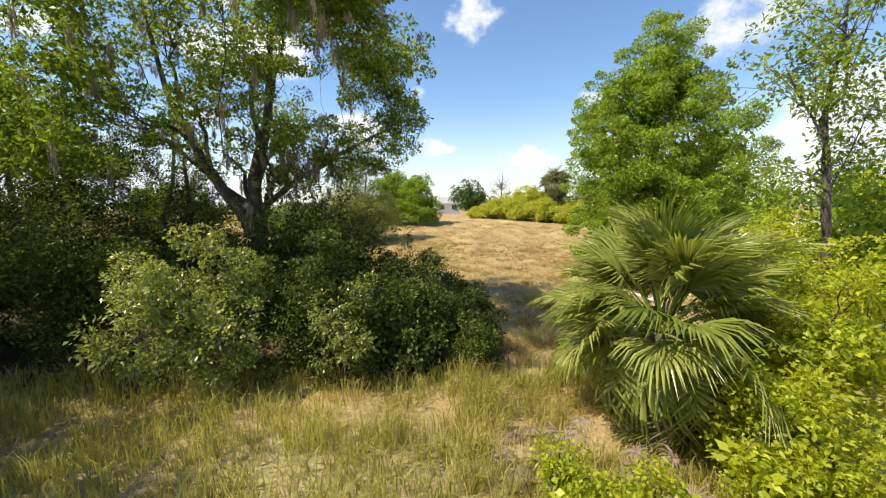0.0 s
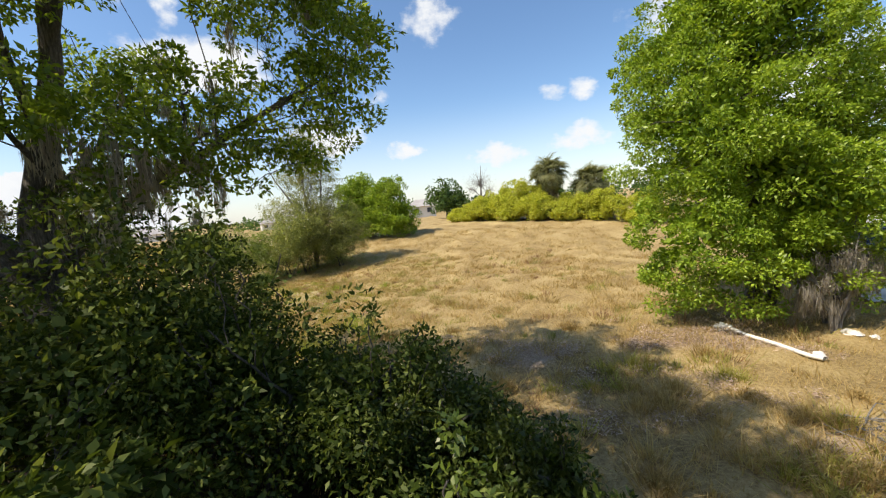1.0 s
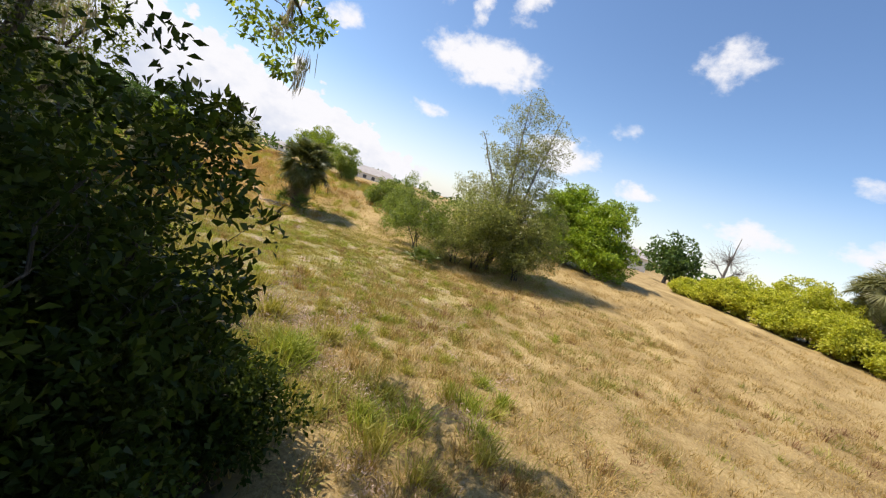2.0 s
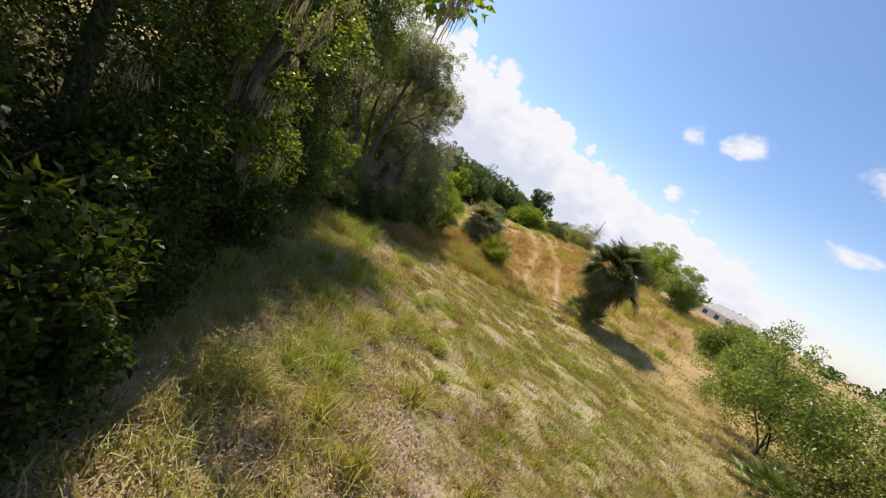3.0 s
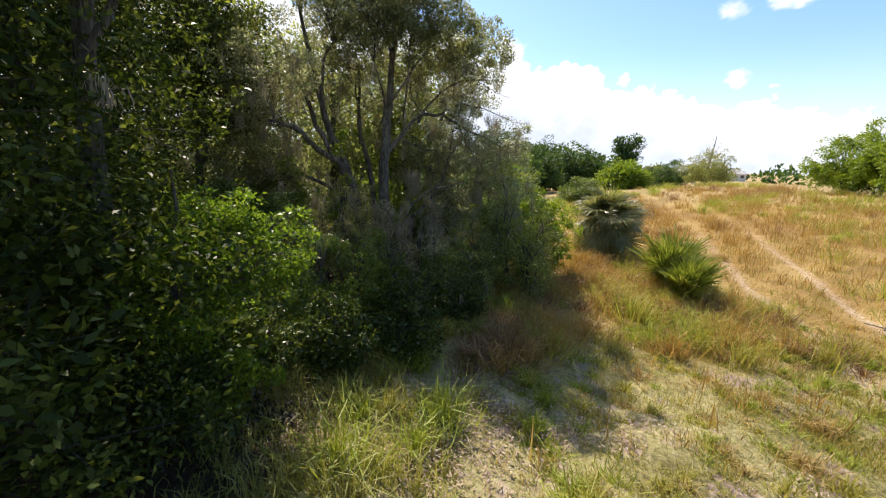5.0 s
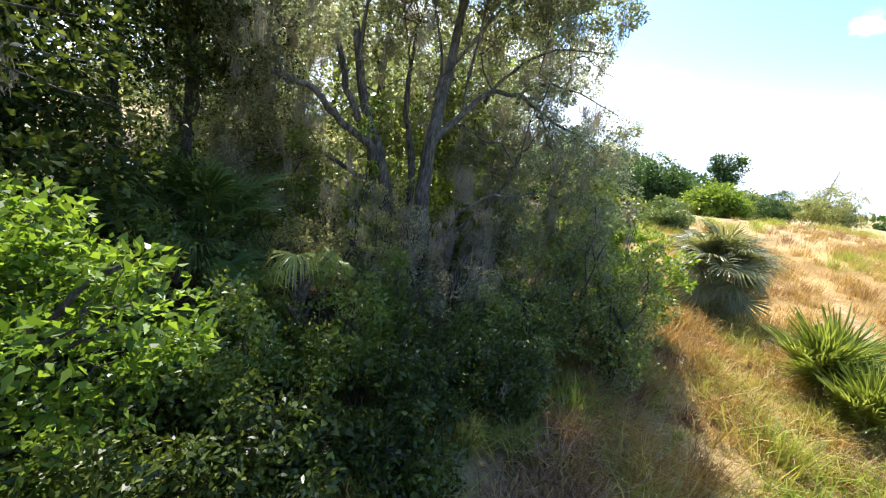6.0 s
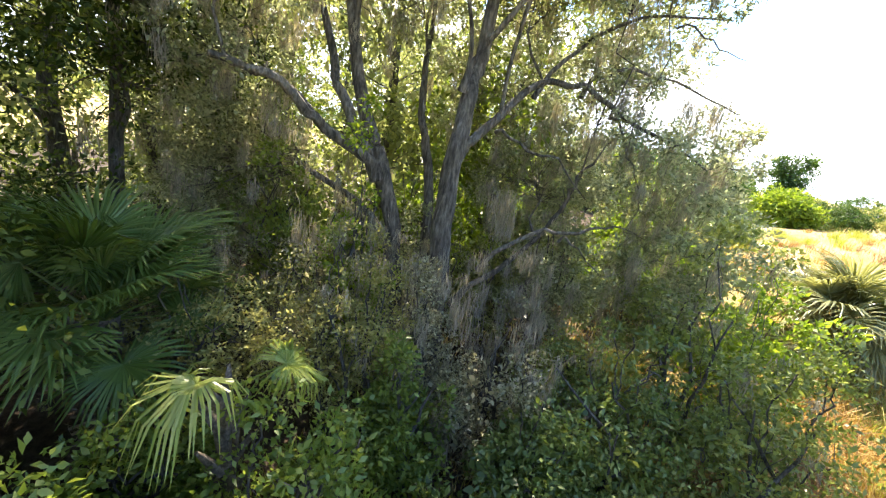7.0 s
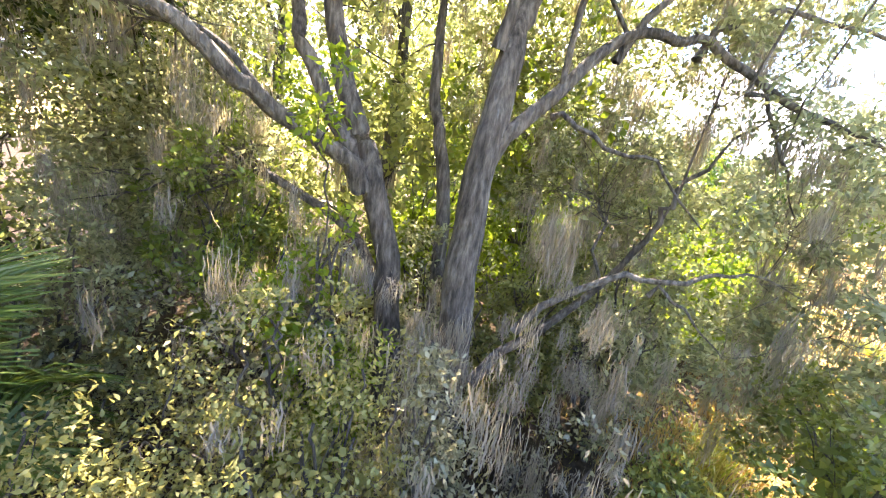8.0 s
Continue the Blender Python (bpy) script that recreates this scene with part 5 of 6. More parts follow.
for k, (x, y, h, m) in enumerate(((21, 27, 7, LEAF_MAPLE), (27, 22, 6.5, LEAF_YELLOW), (33, 30, 8, LEAF_FAR), (38, 20, 8, LEAF_LIME), (24, 38, 7, LEAF_FAR))):
    plant("roadside_tree", "green tree beside the sandy drive", "tree", x, y, [[(0, 0, 0, 0.2), (0, 0, 2, 0.15), (0, 0, h * 0.8, 0.05)]],
          [(0, 0, h * 0.6, 2.6, 2.6, h * 0.35), (1.2, 0, h * 0.35, 1.9, 1.9, h * 0.28), (-1.3, 0.4, h * 0.3, 1.9, 1.9, h * 0.26)], 110, 65, 0.22, (m, BARK), 180 + k, 0.6, group="trees by the drive")

# ---- things: along the wood's edge ----
fan_palm(-17.8, 28.1, "stout fan palm with a full drooping head", 71, 2.4, 0.24, 84, 40, 0.9, ("sabal", "soft"), PALM_MID, low=-66, lift=1.3, sway=42)
fan_palm(-18.5, 28.0, "green palmetto sprouting at the stout palm's foot", 77, 0.4, 0.1, 20, 4, 0.62, ("small", "small"), PALM_GREEN, low=0, stem=False, sway=24)
fan_palm(-17.1, 27.7, "low palmetto shaded by the stout palm", 78, 0.35, 0.1, 16, 6, 0.7, ("small", "small"), PALM_GREEN, low=-5, stem=False, sway=24)
fan_palm(-25.8, 24.5, "squat fan palm with many grey dead fronds", 72, 1.1, 0.2, 90, 34, 0.92, ("soft", "mop"), PALM_OLIVE, low=-72, lift=1.1, sway=34)
fan_palm(-22.0, 24.4, "low palmetto clump with upright fronds", 73, 0.45, 0.12, 36, 26, 1.3, ("tuft", "tuft"), PALM_YELLOW, low=42, stem=False, lift=1.2, sway=22)
fan_palm(-20.5, 14.0, "shaded fan palm at the wood's edge", 74, 1.45, 0.16, 32, 6, 0.72, ("stiff", "stiff"), low=-8, lift=1.15, sway=20)
fan_palm(-21.0, 24.2, "small palmetto among golden grass", 76, 0.35, 0.1, 26, 20, 1.0, ("tuft", "tuft"), PALM_YELLOW, low=42, stem=False, lift=1.2, sway=22)
fan_palm(-19.9, 15.65, "young fan palm with a pale drooping frond", 75, 1.5, 0.04, 3, 0, 0.5, ("limp", "limp"), PALM_YELLOW, low=-35)

# these trees take most of their darkness from the shade-painted leaf
EDGE = "trees along the wood's edge"
for k, (x, y, r, h, m) in enumerate(((-12.4, 12.7, 2.3, 6.0, LEAF_EDGE_SHADED), (-15.2, 13.4, 2.3, 9.0, LEAF_EDGE_SHADED), (-17.7, 12.8, 2.2, 9.0, LEAF_EDGE_SHADED), (-20.4, 11.3, 1.8, 7.0, LEAF_EDGE_SHADED))):
    plant("edge_tree", "dense shaded green tree leafy down to the grass", "tree", x, y,
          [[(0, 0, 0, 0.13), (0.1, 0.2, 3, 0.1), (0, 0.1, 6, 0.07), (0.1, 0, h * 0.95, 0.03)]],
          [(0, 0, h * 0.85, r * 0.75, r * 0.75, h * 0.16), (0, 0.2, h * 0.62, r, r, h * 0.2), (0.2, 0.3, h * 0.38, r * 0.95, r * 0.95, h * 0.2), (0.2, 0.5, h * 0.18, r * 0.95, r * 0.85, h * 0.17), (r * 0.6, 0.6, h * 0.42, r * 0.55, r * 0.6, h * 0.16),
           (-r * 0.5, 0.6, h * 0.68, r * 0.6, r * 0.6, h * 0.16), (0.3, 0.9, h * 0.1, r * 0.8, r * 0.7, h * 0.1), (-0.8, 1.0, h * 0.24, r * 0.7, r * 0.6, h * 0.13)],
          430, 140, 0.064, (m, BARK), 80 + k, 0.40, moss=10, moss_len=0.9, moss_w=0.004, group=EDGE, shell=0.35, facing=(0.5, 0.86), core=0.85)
plant("edge_tree", "tall green tree with a high crown over the grass", "tree", -16.9, 14.1,
      [[(0, 0, 0, 0.13), (0.1, 0.1, 3, 0.1), (0.1, 0.4, 6, 0.06), (0, 0.5, 8.5, 0.03)]],
      [(0.4, 0.9, 6.8, 1.5, 1.3, 1.2), (-0.3, 0.4, 8.2, 1.5, 1.4, 1.0), (0.7, 1.2, 5.4, 1.3, 1.1, 0.9), (-1.0, 1.2, 7.4, 1.2, 1.2, 1.0)],
      230, 120, 0.064, (LEAF_OAK_LIT, BARK), 92, 0.32, moss=14, moss_len=0.9, moss_w=0.003, group=EDGE, shell=0.35, core=0.2, twig_share=0.7)
plant("edge_tree", "shaded green tree with a raised dense crown", "tree", -22.2, 12.4,
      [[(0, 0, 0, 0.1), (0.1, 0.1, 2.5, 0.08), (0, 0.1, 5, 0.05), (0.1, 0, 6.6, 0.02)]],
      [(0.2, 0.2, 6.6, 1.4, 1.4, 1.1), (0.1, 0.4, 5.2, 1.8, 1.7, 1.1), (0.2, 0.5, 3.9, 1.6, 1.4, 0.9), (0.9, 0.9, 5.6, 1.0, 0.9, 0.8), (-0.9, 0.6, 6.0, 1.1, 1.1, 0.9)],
      340, 120, 0.06, (LEAF_EDGE_SHADED, BARK), 87, 0.36, moss=20, moss_len=0.9, group=EDGE, shell=0.35, core=0.4)
plant("mossy_tree", "small grey-green tree thick with hanging moss", "tree", -24.3, 12.1,
      [[(0, 0, 0, 0.09), (0.1, 0.1, 2.0, 0.07), (0, 0.2, 4.6, 0.03)], [(0.1, 0, 0.3, 0.06), (0.7, 0.4, 2.2, 0.04), (0.9, 0.6, 4.0, 0.015)]],
      [(0.2, 0.2, 4.3, 1.4, 1.3, 0.9), (0.7, 0.5, 3.2, 1.3, 1.2, 0.8), (-0.5, 0.2, 2.6, 1.3, 1.2, 0.9), (0.5, 0.4, 1.5, 1.4, 1.2, 0.8), (1.2, 0.8, 2.4, 0.9, 0.8, 0.7)],
      330, 120, 0.055, (LEAF_OLIVE, BARK_GREY), 89, 0.24, moss=80, moss_len=0.8, moss_w=0.0028, group=EDGE, shell=0.3, core=0.2)
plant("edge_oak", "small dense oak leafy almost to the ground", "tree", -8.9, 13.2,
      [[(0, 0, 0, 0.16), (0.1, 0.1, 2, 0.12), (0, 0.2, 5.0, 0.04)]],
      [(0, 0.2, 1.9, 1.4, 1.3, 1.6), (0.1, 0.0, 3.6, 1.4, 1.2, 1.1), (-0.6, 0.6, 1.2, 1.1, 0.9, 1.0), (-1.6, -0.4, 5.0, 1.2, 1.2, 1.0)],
      230, 150, 0.06, (LEAF_EDGE_SHADED, BARK), 86, 0.36, moss=30, moss_len=0.8, group=EDGE, shell=0.35)
plant("leafy_column_tree", "young oak with a sunlit leafy column and hanging moss", "tree", -10.8, 13.9,
      [[(0, 0, 0, 0.13), (0.3, 0.4, 2.5, 0.1), (0.6, 0.8, 4.5, 0.07), (0.5, 1.2, 6.5, 0.03)]],
      [(1.0, 1.3, 3.2, 0.35, 0.35, 0.6), (1.0, 1.4, 4.2, 0.4, 0.4, 0.6), (0.9, 1.3, 2.3, 0.3, 0.3, 0.5), (-0.4, 0.4, 2.2, 1.2, 1.0, 1.8), (-0.6, -0.3, 4.8, 1.2, 1.0, 1.4)],
      180, 120, 0.06, (LEAF_OAK_LIT, BARK), 88, 0.26, moss=60, moss_len=1.0)
plant("moss_oak", "grey-barked oak draped in hanging moss, several bent trunks", "tree", -22.7, 16.75,
      [[(0, 0, 0, 0.1968), (0.03, 0, 1.1, 0.1558), (0.04, -0.07, 2.2, 0.1394), (-0.06, -0.07, 3.1, 0.123), (-0.16, -0.04, 3.9, 0.1066), (-0.4, 0.03, 4.5, 0.0902), (-0.7, 0.2, 6.5, 0.0574), (-0.9, 0.3, 9, 0.0246)],
       [(-0.3, -0.6, 0, 0.164), (-0.42, -0.8, 2, 0.123), (-0.36, -1, 2.8, 0.1148), (-0.33, -1.33, 3.45, 0.0984), (-0.43, -1.6, 4.3, 0.082), (-0.6, -2.2, 7, 0.0328)],
       [(-0.33, -1.1, 2.94, 0.082), (-0.23, -1.55, 3.5, 0.0738), (-0.3, -1.85, 4.25, 0.0574), (-0.5, -2.6, 6, 0.0246)],
       [(-0.25, -1.1, 2.95, 0.082), (0.29, -1.63, 3.34, 0.0656), (0.68, -1.8, 3.62, 0.0574), (0.9, -1.9, 3.8, 0.0492), (1.3, -2.4, 3.9, 0.0328)],
       [(-1.1, -0.4, 0, 0.0984), (-1.12, -0.44, 2.25, 0.082), (-1.1, -0.56, 3.05, 0.0738), (-1.15, -0.8, 3.8, 0.0574), (-1.25, -0.8, 5.5, 0.0246)],
       [(-0.06, -0.05, 3.35, 0.0697), (-0.26, 0.44, 3.86, 0.0533), (-0.5, 0.87, 4.37, 0.041), (-0.56, 1.46, 4.37, 0.0369), (-0.5, 2.1, 4, 0.0287), (-0.36, 2.7, 3.84, 0.0164)],
       [(-0.5, 0.8, 4.3, 0.0328), (-0.6, 1.3, 4.9, 0.0246), (-0.6, 2, 5.3, 0.018), (-0.5, 2.9, 5.3, 0.0082)],
       [(-0.56, 1.4, 4.4, 0.0287), (-0.7, 1.9, 4.7, 0.0205), (-0.7, 2.6, 4.6, 0.0148), (-0.5, 3.3, 4.3, 0.0066)],
       [(-0.3, 0.4, 3.8, 0.0246), (-0.2, 0.8, 3.5, 0.018), (-0.3, 1.3, 3.4, 0.0123), (-0.2, 1.7, 3, 0.0057)],
       [(-0.1, -0.1, 4.2, 0.041), (0.1, 0.4, 5, 0.0287), (0, 1, 5.8, 0.0164), (-0.2, 1.6, 6.2, 0.0082)],
       [(-0.2, 0.2, 1.3, 0.0492), (-0.6, 0.8, 1.75, 0.041), (-0.8, 1.36, 2.35, 0.0344), (-0.73, 1.58, 2.92, 0.0279), (-0.7, 1.66, 3.25, 0.0213), (-0.62, 1.9, 3.7, 0.0131), (-0.6, 2.2, 4.1, 0.0049)],
       [(-0.3, 0.5, 1.9, 0.0369), (-0.32, 1.22, 2.45, 0.0295), (-0.23, 1.74, 2.57, 0.0213), (-0.3, 2.1, 2.7, 0.0131), (-0.3, 2.6, 2.6, 0.0049)],
       [(-0.26, 1.5, 2.52, 0.0164), (-0.1, 1.75, 2.35, 0.0115), (-0.05, 2.1, 2.05, 0.0041)],
       [(-0.5, 1.8, 4.2, 0.018), (-0.3, 2.1, 3.6, 0.0131), (-0.4, 2.4, 3.2, 0.0049)],
       [(-0.36, 2.5, 3.88, 0.0148), (-0.2, 3, 3.6, 0.0098), (-0.2, 3.5, 3.7, 0.0041)],
       [(-0.5, 2.3, 5.3, 0.0131), (-0.4, 2.7, 5, 0.009), (-0.5, 3.2, 4.9, 0.0033)]],
      [(-0.6, 0.0, 7.2, 1.7, 1.7, 1.4), (-1.6, 0.6, 5.6, 1.2, 1.2, 0.9), (-0.3, -1.2, 7.0, 1.6, 1.6, 1.2), (0.6, 0.6, 6.4, 1.2, 1.1, 0.9), (-2.4, 1.8, 3.6, 1.0, 1.0, 1.0), (-0.4, 1.5, 6.0, 1.5, 1.3, 0.9), (1.0, -2.6, 5.0, 1.2, 1.3, 0.7), (-1.6, -1.0, 6, 1.5, 1.5, 1.4), (-0.6, 2.6, 3.2, 0.8, 1.0, 1.0),
       (-1.9, 1.2, 3.0, 1.0, 1.2, 1.1), (-0.6, 2.8, 1.9, 0.8, 0.9, 0.9), (-2.4, 0.2, 4.6, 1.2, 1.4, 1.2), (0.3, -3.0, 4.0, 1.0, 0.9, 1.2), (-0.6, -3.4, 2.8, 1.1, 1.1, 1.2),
       (0.5, -0.4, 6.4, 1.2, 1.2, 0.8), (0.2, 1.0, 7.2, 1.2, 1.2, 0.9), (-1.0, 2.0, 4.6, 0.9, 0.8, 0.7), (0.0, 3.2, 2.6, 0.7, 0.7, 1.1), (-1.2, 3.4, 3.6, 0.9, 0.8, 0.8), (-2.0, 2.4, 5.6, 1.2, 1.2, 0.9),
       (-0.1, 2.2, 6.0, 1.0, 0.8, 0.8)],
      1150, 190, 0.056, (LEAF_OLIVE, BARK_GREY), 91, 0.25, upper=(5.3, LEAF_CROWN_SHADED), moss=360, moss_len=0.85, twig_share=0.7, shell=0.25, moss_low=True, core=0.12, moss_per=60, moss_w=0.0021,
      moss_spots=((0.25, 0.0, 2.0, 0.2, 10), (0.3, -0.9, 2.3, 0.25, 10), (0.35, 0.45, 1.8, 0.2, 10), (0.1, 1.0, 2.0, 0.25, 14), (0.6, 1.4, 1.4, 0.3, 12), (0.5, -1.4, 2.5, 0.22, 12), (0.0, -2.4, 3.0, 0.5, 16), (-0.3, 0.7, 2.9, 0.15, 8), (-0.3, 2.2, 4.0, 0.4, 10), (-0.3, -2.4, 4.4, 0.5, 12)))
US = "shrubs under the mossy oak"
# bush leaves vary here between the shade-darkened and the sun-brightened colour
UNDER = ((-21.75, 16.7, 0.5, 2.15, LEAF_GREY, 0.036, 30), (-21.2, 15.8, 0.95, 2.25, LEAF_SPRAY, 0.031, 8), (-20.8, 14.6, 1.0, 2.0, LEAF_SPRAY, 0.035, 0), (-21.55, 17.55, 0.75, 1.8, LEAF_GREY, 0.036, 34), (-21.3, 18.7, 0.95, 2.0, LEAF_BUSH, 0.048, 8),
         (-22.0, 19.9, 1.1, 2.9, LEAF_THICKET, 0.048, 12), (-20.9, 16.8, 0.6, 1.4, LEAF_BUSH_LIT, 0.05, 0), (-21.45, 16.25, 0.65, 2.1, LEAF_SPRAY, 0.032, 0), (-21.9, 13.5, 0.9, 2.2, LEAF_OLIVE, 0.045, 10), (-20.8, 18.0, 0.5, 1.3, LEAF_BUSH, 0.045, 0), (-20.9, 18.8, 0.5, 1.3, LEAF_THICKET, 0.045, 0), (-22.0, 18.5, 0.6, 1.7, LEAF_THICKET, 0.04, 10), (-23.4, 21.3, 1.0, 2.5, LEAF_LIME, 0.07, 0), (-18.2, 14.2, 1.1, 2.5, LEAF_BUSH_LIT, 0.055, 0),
         (-23.8, 18.3, 1.0, 3.0, LEAF_OLIVE, 0.05, 16), (-19.7, 16.3, 0.75, 1.5, LEAF_BUSH_LIT, 0.05, 0), (-19.5, 17.4, 0.7, 1.3, LEAF_BUSH_SHADED, 0.05, 0), (-19.9, 18.4, 0.55, 1.1, LEAF_BUSH_SHADED, 0.045, 6), (-19.7, 15.2, 0.6, 1.25, LEAF_BUSH_LIT, 0.05, 0), (-18.7, 15.3, 0.8, 1.5, LEAF_BUSH_LIT, 0.05, 0), (-21.0, 20.1, 0.8, 2.1, LEAF_THICKET, 0.045, 6),
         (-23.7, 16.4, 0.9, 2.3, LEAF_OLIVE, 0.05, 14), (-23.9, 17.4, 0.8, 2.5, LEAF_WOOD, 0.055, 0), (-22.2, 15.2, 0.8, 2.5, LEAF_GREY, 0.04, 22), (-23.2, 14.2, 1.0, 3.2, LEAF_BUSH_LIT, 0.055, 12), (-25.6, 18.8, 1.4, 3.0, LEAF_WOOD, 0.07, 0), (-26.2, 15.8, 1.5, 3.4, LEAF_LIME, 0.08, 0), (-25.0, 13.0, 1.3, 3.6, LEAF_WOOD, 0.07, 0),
         (-28.8, 17.4, 1.6, 3.2, LEAF_LIME, 0.1, 0), (-27, 20.8, 1.3, 2.4, LEAF_LIME, 0.09, 0), (-18.1, 16.3, 0.7, 1.1, LEAF_BUSH_SHADED, 0.05, 0), (-18.4, 17.3, 0.6, 0.85, LEAF_BUSH_SHADED, 0.048, 0), (-17.3, 15.1, 0.8, 1.4, LEAF_BUSH_SHADED, 0.05, 0), (-16.3, 14.7, 0.9, 1.5, LEAF_BUSH_SHADED, 0.05, 0))
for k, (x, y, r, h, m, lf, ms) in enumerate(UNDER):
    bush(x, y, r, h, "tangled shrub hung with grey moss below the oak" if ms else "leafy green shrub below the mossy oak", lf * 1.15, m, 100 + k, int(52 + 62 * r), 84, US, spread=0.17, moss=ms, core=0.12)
plant("young_tree", "bright green leafy young tree arching out of the wood's edge", "tree", -16.6, 14.9,
      [[(0, 0, 0, 0.05), (-0.1, 0.1, 1.0, 0.04), (-0.3, 0.5, 2.0, 0.025), (-0.5, 1.1, 2.5, 0.012)], [(0.05, 0, 0, 0.04), (0.2, 0.1, 1.5, 0.03), (0.1, 0.2, 3.0, 0.012)]],
      [(-0.45, 1.15, 2.3, 0.4, 0.4, 0.28), (-0.6, 0.9, 2.0, 0.45, 0.4, 0.4), (-0.3, 0.5, 2.3, 0.6, 0.5, 0.35), (-0.45, 0.2, 2.3, 0.55, 0.5, 0.5), (-0.1, 0.2, 1.5, 0.6, 0.5, 0.5), (0.3, 0.3, 1.9, 0.5, 0.5, 0.6), (0.1, 0.6, 0.8, 0.6, 0.4, 0.4)],
      150, 95, 0.056, (LEAF_SAPLING, BARK), 210, 0.165, twig_share=0.8, shell=0.3, core=0, flat=0.6)
bush(-22.15, 15.75, 0.35, 3.35, "bright green leafy spray on the oak's trunk", 0.06, LEAF_LIME, 211, 44, 110, "", spread=0.18, shoots=2)
# unseen trees, added beyond the view to shade the weeds and left bushes
SHADE = "trees shading the clearing"
for k, (x, y) in enumerate(((-13.4, 4.9), (-10.6, 1.7), (-16.5, 2.2))):
    plant("shade_tree", "tall unseen tree added to shade the clearing", "tree", x, y, [[(0, 0, 0, 0.25), (0.1, 0, 4, 0.2), (0, 0, 9, 0.05)]],
          [(0, 0, 7.5, 2.6, 2.6, 2.0), (1.2, 0.8, 5.6, 2.0, 2.0, 1.5), (-1.4, -0.6, 6.0, 2.0, 2.0, 1.5), (0.2, 0.4, 3.4, 2.2, 2.2, 1.6)], 130, 80, 0.2, (LEAF_OAK_SHADED, BARK), 190 + k, 0.6, group=SHADE)

rng_w = np.random.default_rng(5)
for k, (x, y) in enumerate(((-27.5, 11.5), (-30.5, 15.2), (-31, 9), (-33, 14), (-36, 18.5), (-24, 9.5), (-20, 9.0), (-39, 12), (-16, 7.5), (-11, 5.2), (-38, 15), (-46, 17), (-34, 16.5), (-30.5, 12.2), (-26.4, 14.6), (-26.8, 17.6), (-25.6, 9.9), (-28.6, 8.6))):
    h = rng_w.uniform(6.5, 9)
    plant("woodland_tree", "leafy sunlit tree inside the wood", "tree", x, y,
          [[(0, 0, 0, 0.17), (rng_w.normal(0, 0.3), rng_w.normal(0, 0.3), h * 0.4, 0.13), (rng_w.normal(0, 0.5), rng_w.normal(0, 0.5), h * 0.95, 0.03)]],
          [(rng_w.normal(0, 0.8), rng_w.normal(0, 0.8), h * q, rng_w.uniform(1.5, 2.4), rng_w.uniform(1.5, 2.4), h * 0.15) for q in (0.88, 0.7, 0.55, 0.42, 0.28, 0.12)],
          165, 66, 0.12, (LEAF_WOOD if k % 3 else LEAF_OAK_LIT, BARK), 1200 + k, 0.46, moss=8, moss_len=1.0, moss_w=0.005, group="trees in the wood", shell=0.35, core=0.2)

# ---- things: the distance ----
for k, (x, y, s, m) in enumerate(((-50, 25.5, 1.05, LEAF_FAR), (-54, 30, 0.95, LEAF_FAR), (-57, 36, 0.98, LEAF_FAR), (-60, 33, 1.1, LEAF_FAR), (-64, 41, 0.9, LEAF_FAR), (-48.5, 38.0, 0.45, LEAF_LIME), (-62, 50, 0.6, LEAF_GREY_GREEN))):
    plant("far_tree", "rounded green tree in the distant tree line", "tree", x, y, [[(0, 0, 0, 0.2), (0, 0, 2, 0.15), (0, 0, 4 * s, 0.05)]],
          [(0, 0, 3.2 * s, 3.0 * s, 3.0 * s, 2.4 * s), (1.5 * s, 1.5 * s, 2.4 * s, 2.2 * s, 2.4 * s, 2.0 * s), (-1.5 * s, -1.8 * s, 2.0 * s, 2.2 * s, 2.2 * s, 1.9 * s), (0.6 * s, -1.0 * s, 1.2 * s, 2.4 * s, 2.4 * s, 1.3 * s)], 300, 70, 0.22, (m, BARK), 140 + k, 0.6, group="distant tree line")
plant("lime_tree", "airy upright lime-green tree before the distant tree line", "tree", -43, 26, [[(0, 0, 0, 0.1), (0.1, 0, 1.5, 0.07), (-0.1, 0.1, 3.2, 0.03)], [(0.1, 0, 0.2, 0.06), (0.5, -0.3, 2.4, 0.02)]],
      [(0, 0, 1.1, 1.1, 1.1, 0.8), (0.2, 0, 2.4, 0.9, 0.9, 0.8), (-0.4, 0.3, 3.3, 0.6, 0.6, 0.7), (0.6, -0.6, 2.1, 0.7, 0.8, 0.6), (-0.7, -0.8, 1.6, 0.7, 0.7, 0.6), (0.3, 0.9, 1.9, 0.6, 0.7, 0.7)], 120, 60, 0.15, (LEAF_LIME, BARK), 152, 0.32, shell=0.3, twig_share=0.7)
plant("conifer", "dark upright conifer in the distant tree line", "tree", -51, 39.5, [[(0, 0, 0, 0.2), (0, 0, 3.0, 0.12), (0, 0, 5.6, 0.03)]],
      [(0, 0, 2.7, 1.3, 1.3, 1.1), (0.3, 0, 3.9, 1.0, 1.0, 0.8), (-0.5, -0.6, 4.6, 0.8, 0.8, 0.8), (0.4, 0.6, 4.9, 0.8, 0.8, 0.8), (0, 0, 1.4, 1.6, 1.6, 1.2)], 220, 70, 0.15, (LEAF_FAR, BARK), 150, 0.36)
plant("bare_sapling", "thin leafless tree by the far field edge", "tree", -58, 54, [[(0, 0, 0, 0.15), (0.3, 0, 3, 0.1), (0.8, 0, 7.0, 0.03)]],
      [(0.5, 0, 5, 1.4, 1.4, 1.6), (-0.6, 0, 4, 1.2, 1.2, 1.2)], 120, 4, 0.12, (MOSS, BARK_PALE), 151, 0.3, twig_share=1.0, shell=0.2, core=0)
